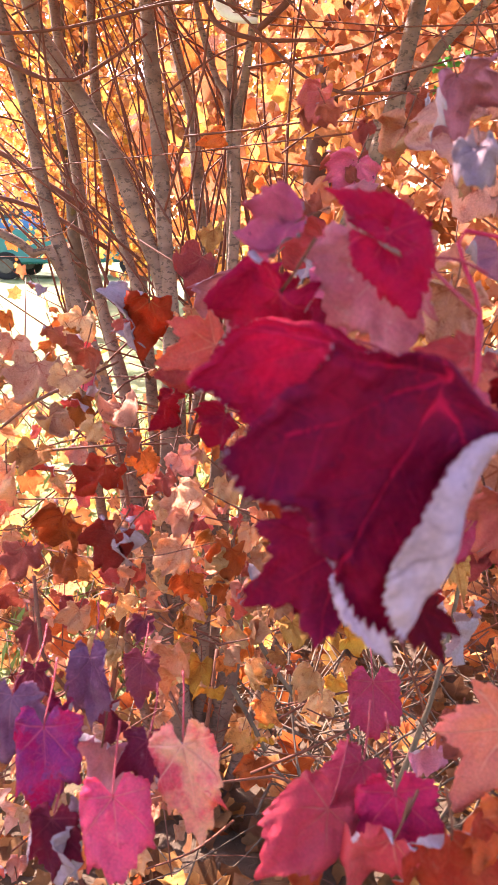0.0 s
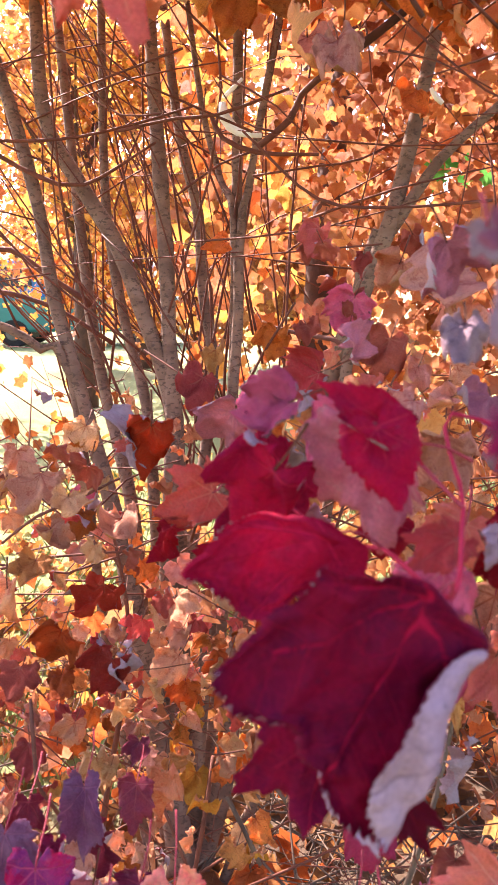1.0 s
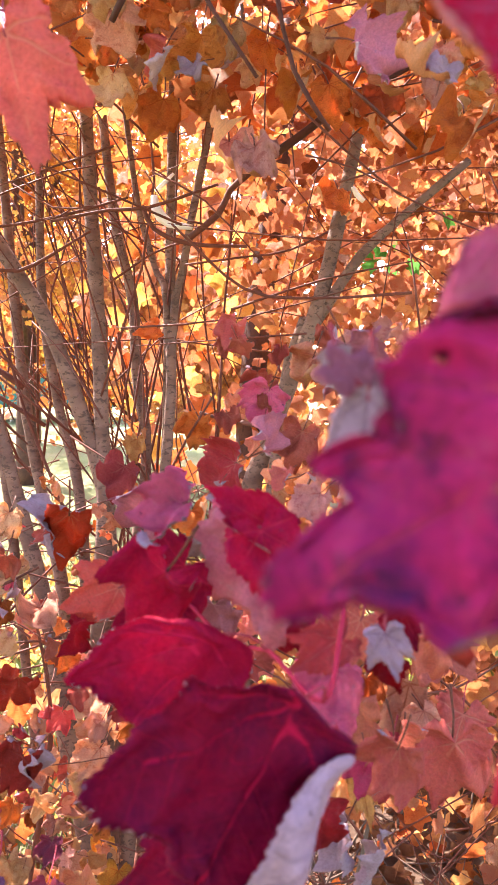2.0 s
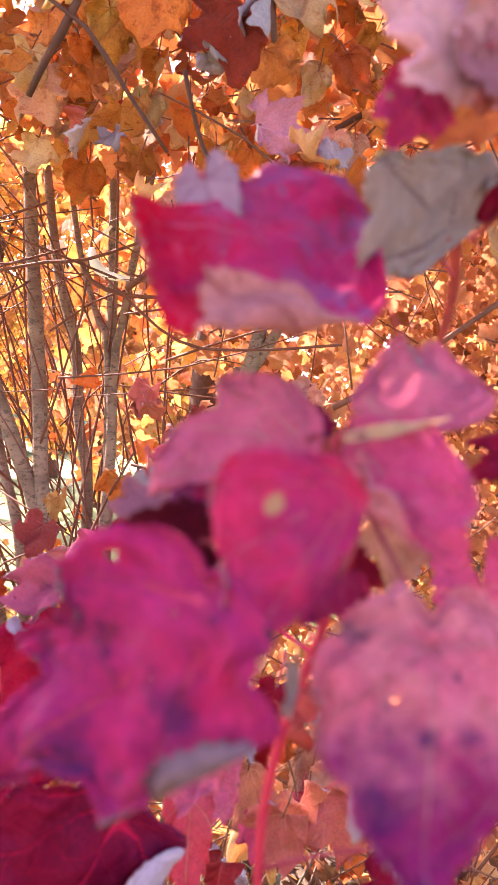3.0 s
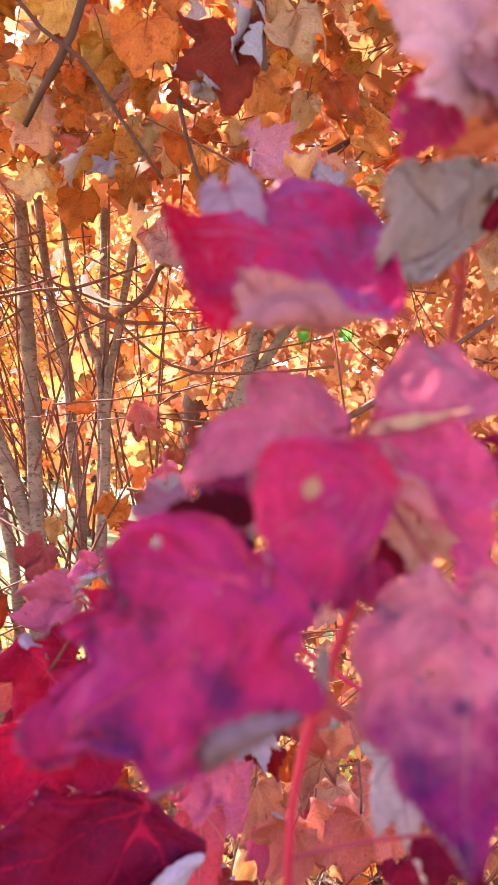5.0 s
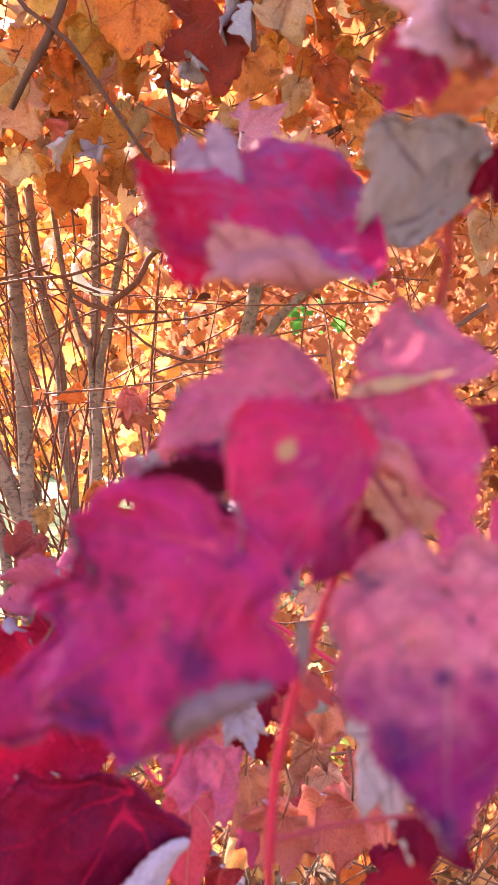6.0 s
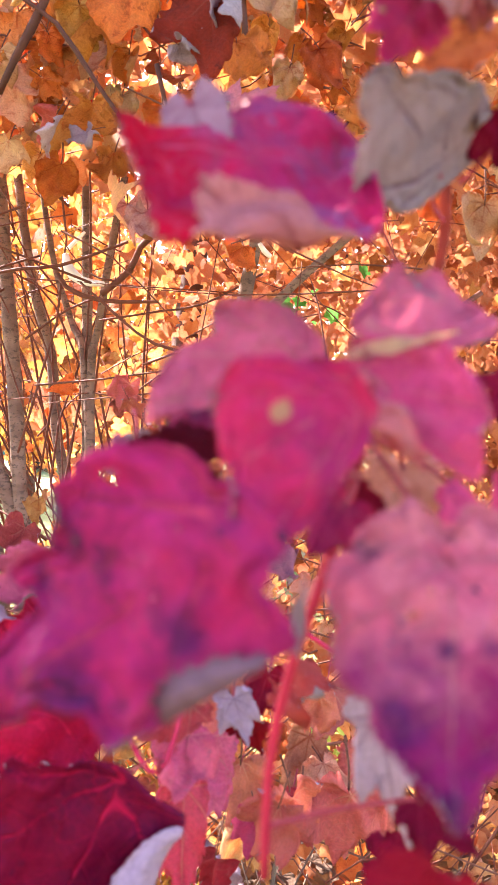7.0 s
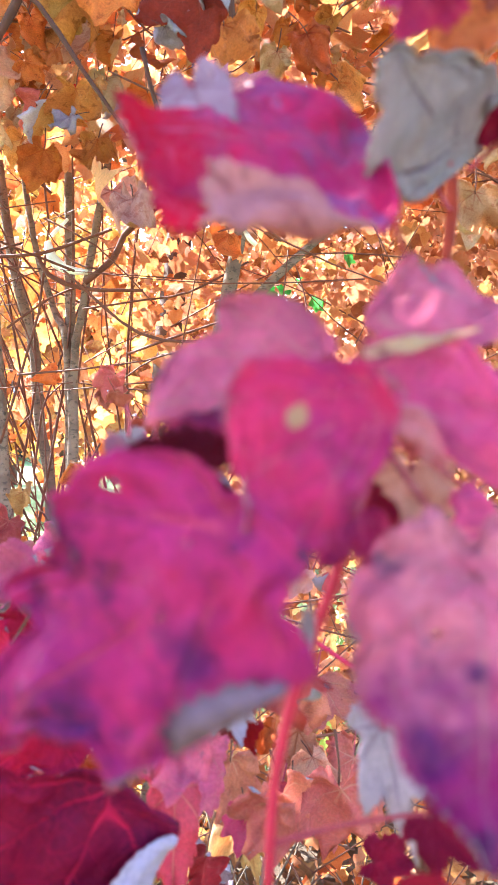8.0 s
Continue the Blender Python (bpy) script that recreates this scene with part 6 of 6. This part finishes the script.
near_leaf(sapling, (0.2454, 0.2400, 1.5917), (0.2783, 0.2400, 1.6080), (0.2420, 0.2322, 1.5658), 0, 0.62, "pink", "pale", [(90, 0.5, 0.8, -1)], "oval")
# dried cream crease between the pink leaves, added as a narrow blade
near_leaf(sapling, (0.2398, 0.2030, 1.5988), (0.2629, 0.2030, 1.6027), (0.2425, 0.2200, 1.6017), 0, 0.15, "cream", "cream", [(0, 0.1, 0.3, -1)], "oval")
limb("shoot", [(0.500, 0.420, -0.05, 0.0070), (0.470, 0.410, 0.800, 0.0055), (0.450, 0.400, 1.350, 0.0040), (0.420, 0.370, 1.720, 0.0032), (0.400, 0.340, 1.860, 0.0022)], SHOOT, sapling, 8, 0.03, 0.15, 3, "red-brown main shoot")
limb("twig", [(0.425, 0.372, 1.700, 0.0024), (0.385, 0.345, 1.735, 0.0024), (0.3092, 0.3380, 1.6905, 0.0020), (0.2975, 0.3283, 1.6552, 0.0020), (0.2915, 0.3183, 1.6369, 0.0018), (0.2703, 0.2828, 1.6046, 0.0014), (0.2507, 0.2479, 1.5875, 0.0013), (0.2420, 0.2322, 1.5658, 0.0012)], REDTWIG, sapling, 8, 0.01, 0.3, 4, "red-brown drooping twig")
limb("twig", [(0.2420, 0.2322, 1.5658, 0.0012), (0.2325, 0.2411, 1.5345, 0.0017), (0.2218, 0.2451, 1.5039, 0.0016), (0.2162, 0.2537, 1.4730, 0.0015), (0.2150, 0.2712, 1.4304, 0.0015)], SHOOT, sapling, 8, 0.01, 0.1, 6, "smooth pink-red shoot")
limb("twig", [(0.452, 0.401, 1.320, 0.0022), (0.2129, 0.5662, 1.4684, 0.0014), (0.1903, 0.4926, 1.4296, 0.0014), (0.1727, 0.4227, 1.4038, 0.0014), (0.1464, 0.4939, 1.4058, 0.0014), (0.1179, 0.5419, 1.3984, 0.0014), (0.0391, 0.7855, 1.4001, 0.0014)], SHOOT, sapling, 8, 0.015, 0.2, 5)

# ---- litter under the trees ----
rng = random.Random(31)
litter_spots = []
for k in range(5200):
    if k < 2800:
        x, y = rng.uniform(-1.6, 1.9), rng.uniform(0.8, 4.2)
    else:
        x, y = rng.gauss(0.2, 2.4), rng.gauss(0.8, 2.2)
    litter_spots.append((x, y, ground_height(x, y) + rng.uniform(0.01, 0.07)))
tagged(leaf_mass("leaf_litter", None, [MASS_BROWN, MASS_BROWN, MASS_RUST, MASS_BROWN, MASS_TAN], litter_spots, rng, (0.04, 0.075), "dry brown and tan fallen leaves on the soil", 0.05), category="leaf litter")
sunny = []
for k in range(1300):
    x = rng.uniform(-3.0, 0.3)
    y = rng.uniform(2.6, 7.0)
    sunny.append((x, y, ground_height(x, y) + rng.uniform(0.01, 0.06)))
tagged(leaf_mass("leaf_litter", None, [MASS_YELLOW, MASS_TAN, MASS_YELLOW, MASS_ORANGE], sunny, rng, (0.05, 0.09), "fallen yellow and tan leaves on sunlit grass", 0.05), category="leaf litter")
tv, tf = [], []
for k in range(260):
    x, y, a, long = rng.uniform(-1.2, 1.5), rng.uniform(1.4, 3.4), rng.uniform(0, 3.14), rng.uniform(0.1, 0.45)
    z = ground_height(x, y) + rng.uniform(0.02, 0.1)
    r = rng.uniform(0.0015, 0.004)
    v, f = tube([(x, y, z, r), (x + math.cos(a) * long * .5, y + math.sin(a) * long * .5, z + rng.uniform(0, .06), r), (x + math.cos(a) * long, y + math.sin(a) * long, z + rng.uniform(-.02, .22), r * .6)], 4, 0.1)
    o = len(tv)
    tv += v
    tf += [tuple(i + o for i in q) for q in f]
for k in range(70):
    x, y, a, long = rng.uniform(-0.02, 0.42), rng.uniform(1.65, 2.35), rng.uniform(0, 3.14), rng.uniform(0.12, 0.4)
    z = ground_height(x, y) + rng.uniform(0.02, 0.22)
    r = rng.uniform(0.002, 0.0045)
    v, f = tube([(x, y, z, r), (x + math.cos(a) * long * .5, y + math.sin(a) * long * .5, z + rng.uniform(0, .1), r), (x + math.cos(a) * long, y + math.sin(a) * long, z + rng.uniform(-.05, .3), r * .6)], 4, 0.1)
    o = len(tv)
    tv += v
    tf += [tuple(i + o for i in q) for q in f]
tagged(part("twig_litter", mesh_from("twig_litter", tv, tf), DRY, None, "dry grey-brown twigs among fallen leaves", "stuff"), category="twigs")


# ---- trees beyond the lawn ----
def far_tree(x, y, tall, crown, mats, count, seed, label):
    rng = random.Random(seed)
    tree = tagged(new("autumn_tree"), label, "tree", "autumn trees beyond the lawn")
    tree.location = (x, y, 0)
    limb("trunk", [(0, 0, -0.1, 0.03 * tall), (0.05, 0, tall * 0.3, 0.021 * tall), (-0.05, 0.05, tall * 0.6, 0.014 * tall), (0, 0, tall * 0.9, 0.004 * tall)], BARK_DARK, tree, 8, 0.3, 0.1, seed)
    clumps = []
    for k in range(26):
        a, b = rng.uniform(0, 6.28), rng.uniform(0.22, 1.0)
        q = Vector((math.cos(a) * crown * rng.uniform(.2, 1), math.sin(a) * crown * rng.uniform(.2, 1), tall * b))
        clumps.append((q, rng.uniform(0.35, 0.8)))
        if k < 9:
            limb("limb", [(0, 0, q.z * 0.55, 0.009 * tall), (q.x * 0.5, q.y * 0.5, q.z * 0.8, 0.005 * tall), (q.x, q.y, q.z, 0.002 * tall)], BARK_DARK, tree, 6, 0.3)
    spots = []
    for k in range(count):
        q, r = clumps[rng.randrange(len(clumps))]
        spots.append((q.x + rng.gauss(0, r * 0.6), q.y + rng.gauss(0, r * 0.6), max(0.15, q.z + rng.gauss(0, r * 0.5))))
    leaf_mass("crown", tree, mats, spots, rng, (0.05, 0.095))
    return tree


far_tree(-2.9, 11.6, 6.0, 2.1, [MASS_ORANGE, MASS_YELLOW], 8100, 41, "golden-yellow autumn tree in full sun")
far_tree(0.2, 9.8, 6.5, 1.9, [MASS_ORANGE, MASS_SALMON, MASS_TAN], 11000, 42, "yellow and orange autumn tree in full sun")
far_tree(2.2, 6.6, 5.5, 1.9, [MASS_ORANGE, MASS_SALMON, MASS_SALMON, MASS_DARK], 13000, 43, "orange autumn tree in full sun")
far_tree(4.6, 8.8, 6.5, 2.1, [MASS_ORANGE, MASS_SALMON], 7800, 44, "orange and gold autumn tree in full sun")
far_tree(-1.5, 12.5, 5.0, 1.7, [MASS_YELLOW, MASS_ORANGE], 7800, 47, "low-branched golden autumn tree in full sun")
far_tree(-4.3, 17.5, 5.5, 1.3, [MASS_ORANGE, MASS_YELLOW, MASS_RUST], 5200, 50, "young orange autumn tree on the lawn")
far_tree(-9.0, 28.5, 8.5, 3.4, [MASS_ORANGE, MASS_YELLOW], 7500, 48, "distant orange and gold autumn tree in full sun")
far_tree(-3.2, 17.5, 6.5, 2.4, [MASS_YELLOW, MASS_ORANGE, MASS_RUST], 7500, 49, "distant orange and gold autumn tree in full sun")
far_tree(-8.6, 13.5, 6.5, 2.2, [MASS_YELLOW, MASS_ORANGE], 7800, 45, "pale gold autumn tree in full sun")


# ---- grass and the van beyond the trees ----
rng = random.Random(51)
GRASS = solid_material("grass_green_straw", (0.12, 0.20, 0.04), (0.24, 0.24, 0.08), 3.0, 0.7, None, 0.0005)
vv, ff = [], []
for k in range(5000):
    x = rng.uniform(-2.8, 2.2)
    y = (2.4 if x < -0.4 else 3.6) + 4.5 * rng.random() ** 1.5
    z = ground_height(x, y)
    a, tall, lean = rng.uniform(0, 6.28), rng.uniform(0.05, 0.16), rng.uniform(0, 0.09)
    c, s_ = math.cos(a), math.sin(a)
    o = len(vv)
    vv += [(x - 0.003 * c, y - 0.003 * s_, z - 0.01), (x + 0.003 * c, y + 0.003 * s_, z - 0.01), (x + lean * s_ * .4 + 0.002 * c, y + lean * c * .4, z + tall * .6), (x + lean * s_, y + lean * c, z + tall)]
    ff += [(o, o + 1, o + 2), (o, o + 2, o + 3)]
tagged(part("grass", mesh_from("grass", vv, ff, False), GRASS, None, "short sunlit green and straw-coloured grass", "stuff"), category="grass")


def rounded_box(size, centre, bevel):
    bm = bmesh.new()
    bmesh.ops.create_cube(bm, size=1.0)
    bmesh.ops.scale(bm, vec=size, verts=bm.verts)
    bmesh.ops.bevel(bm, geom=list(bm.edges), offset=bevel, segments=3, affect="EDGES", profile=0.6)
    bmesh.ops.translate(bm, vec=centre, verts=bm.verts)
    return bm


def wheel_mesh(radius, width):
    bm = bmesh.new()
    bmesh.ops.create_cone(bm, cap_ends=True, segments=28, radius1=radius, radius2=radius, depth=width)
    bmesh.ops.bevel(bm, geom=[e for e in bm.edges if abs(e.verts[0].co.z - e.verts[1].co.z) < 1e-6], offset=0.03, segments=2, affect="EDGES")
    bmesh.ops.rotate(bm, cent=(0, 0, 0), matrix=Matrix.Rotation(radians(90), 3, "X"), verts=bm.verts)
    return bm


PAINT = solid_material("van_paint_teal", (0.02, 0.20, 0.19), (0.02, 0.17, 0.17), 1.0, 0.3, None, 0.0001)
ROOF_PAINT = solid_material("van_paint_blue", (0.03, 0.16, 0.42), (0.03, 0.14, 0.36), 1.0, 0.3, None, 0.0001)
DARK_GLASS = solid_material("van_window_dark", (0.03, 0.04, 0.05), (0.04, 0.05, 0.06), 1.0, 0.08, None, 0.0001)
RUBBER = solid_material("tyre_rubber", (0.02, 0.02, 0.02), (0.03, 0.03, 0.03), 20.0, 0.9, None, 0.001)
STEEL = solid_material("rim_steel", (0.10, 0.10, 0.10), (0.07, 0.07, 0.07), 10.0, 0.35, None, 0.0005, metal=0.8)
van = tagged(new("parked_van"), "teal van with a blue upper body parked beyond the lawn", "van")
van.location = (-6.3, 25.0, 0.0)
van.scale = (1.3, 1.25, 1.15)
body = part("body", rounded_box((4.4, 1.7, 0.85), (0, 0, 0.78), 0.12), PAINT, van)
cabin = part("cabin", rounded_box((3.5, 1.55, 0.95), (-0.25, 0, 1.6), 0.16), ROOF_PAINT, van, "blue upper body")
for wx in (-1.4, -0.25, 0.9):
    part("window", rounded_box((0.95, 0.04, 0.5), (wx, -0.785, 1.68), 0.015), DARK_GLASS, cabin)
for wx in (-1.35, 1.4):
    for wy in (-0.78, 0.78):
        tyre = part("wheel", wheel_mesh(0.33, 0.22), RUBBER, van)
        tyre.location = (wx, wy, 0.33)
        part("rim", wheel_mesh(0.2, 0.235), STEEL, tyre)
for wy in (-0.6, 0.6):
    part("headlight", rounded_box((0.06, 0.3, 0.16), (2.19, wy, 0.85), 0.025), STEEL, van)

# a few leaves that are still green
GREEN_LEAF = leaf_material("leaf_green", (0.06, 0.30, 0.05), (0.09, 0.36, 0.07), (0.2, 0.3, 0.06), (0.2, 0.42, 0.12), through=0.5, island=True)
rng = random.Random(61)
greens = [(0.63 + rng.gauss(0, 0.06), 3.15 + rng.gauss(0, 0.1), 1.95 + rng.gauss(0, 0.05)) for _ in range(9)]
leaf_mass("green_foliage", maple, GREEN_LEAF, greens, rng, (0.04, 0.06))
# lime flecks added in place of the sunlit lawn glimpsed between the twigs
LAWN_GLIMPSE = leaf_material("lime_lawn_glimpse", (0.42, 0.56, 0.09), (0.52, 0.58, 0.12), (0.2, 0.3, 0.06), (0.5, 0.6, 0.2), through=0.5, island=True)
lawn_flecks = [(0.45 + rng.gauss(0, 0.03), 1.69 + rng.gauss(0, 0.04), 0.91 + rng.gauss(0, 0.035)) for _ in range(24)]
leaf_mass("green_foliage", shrub, LAWN_GLIMPSE, lawn_flecks, rng, (0.014, 0.03), "pale lime-green flecks standing in for sunlit lawn seen through a gap")
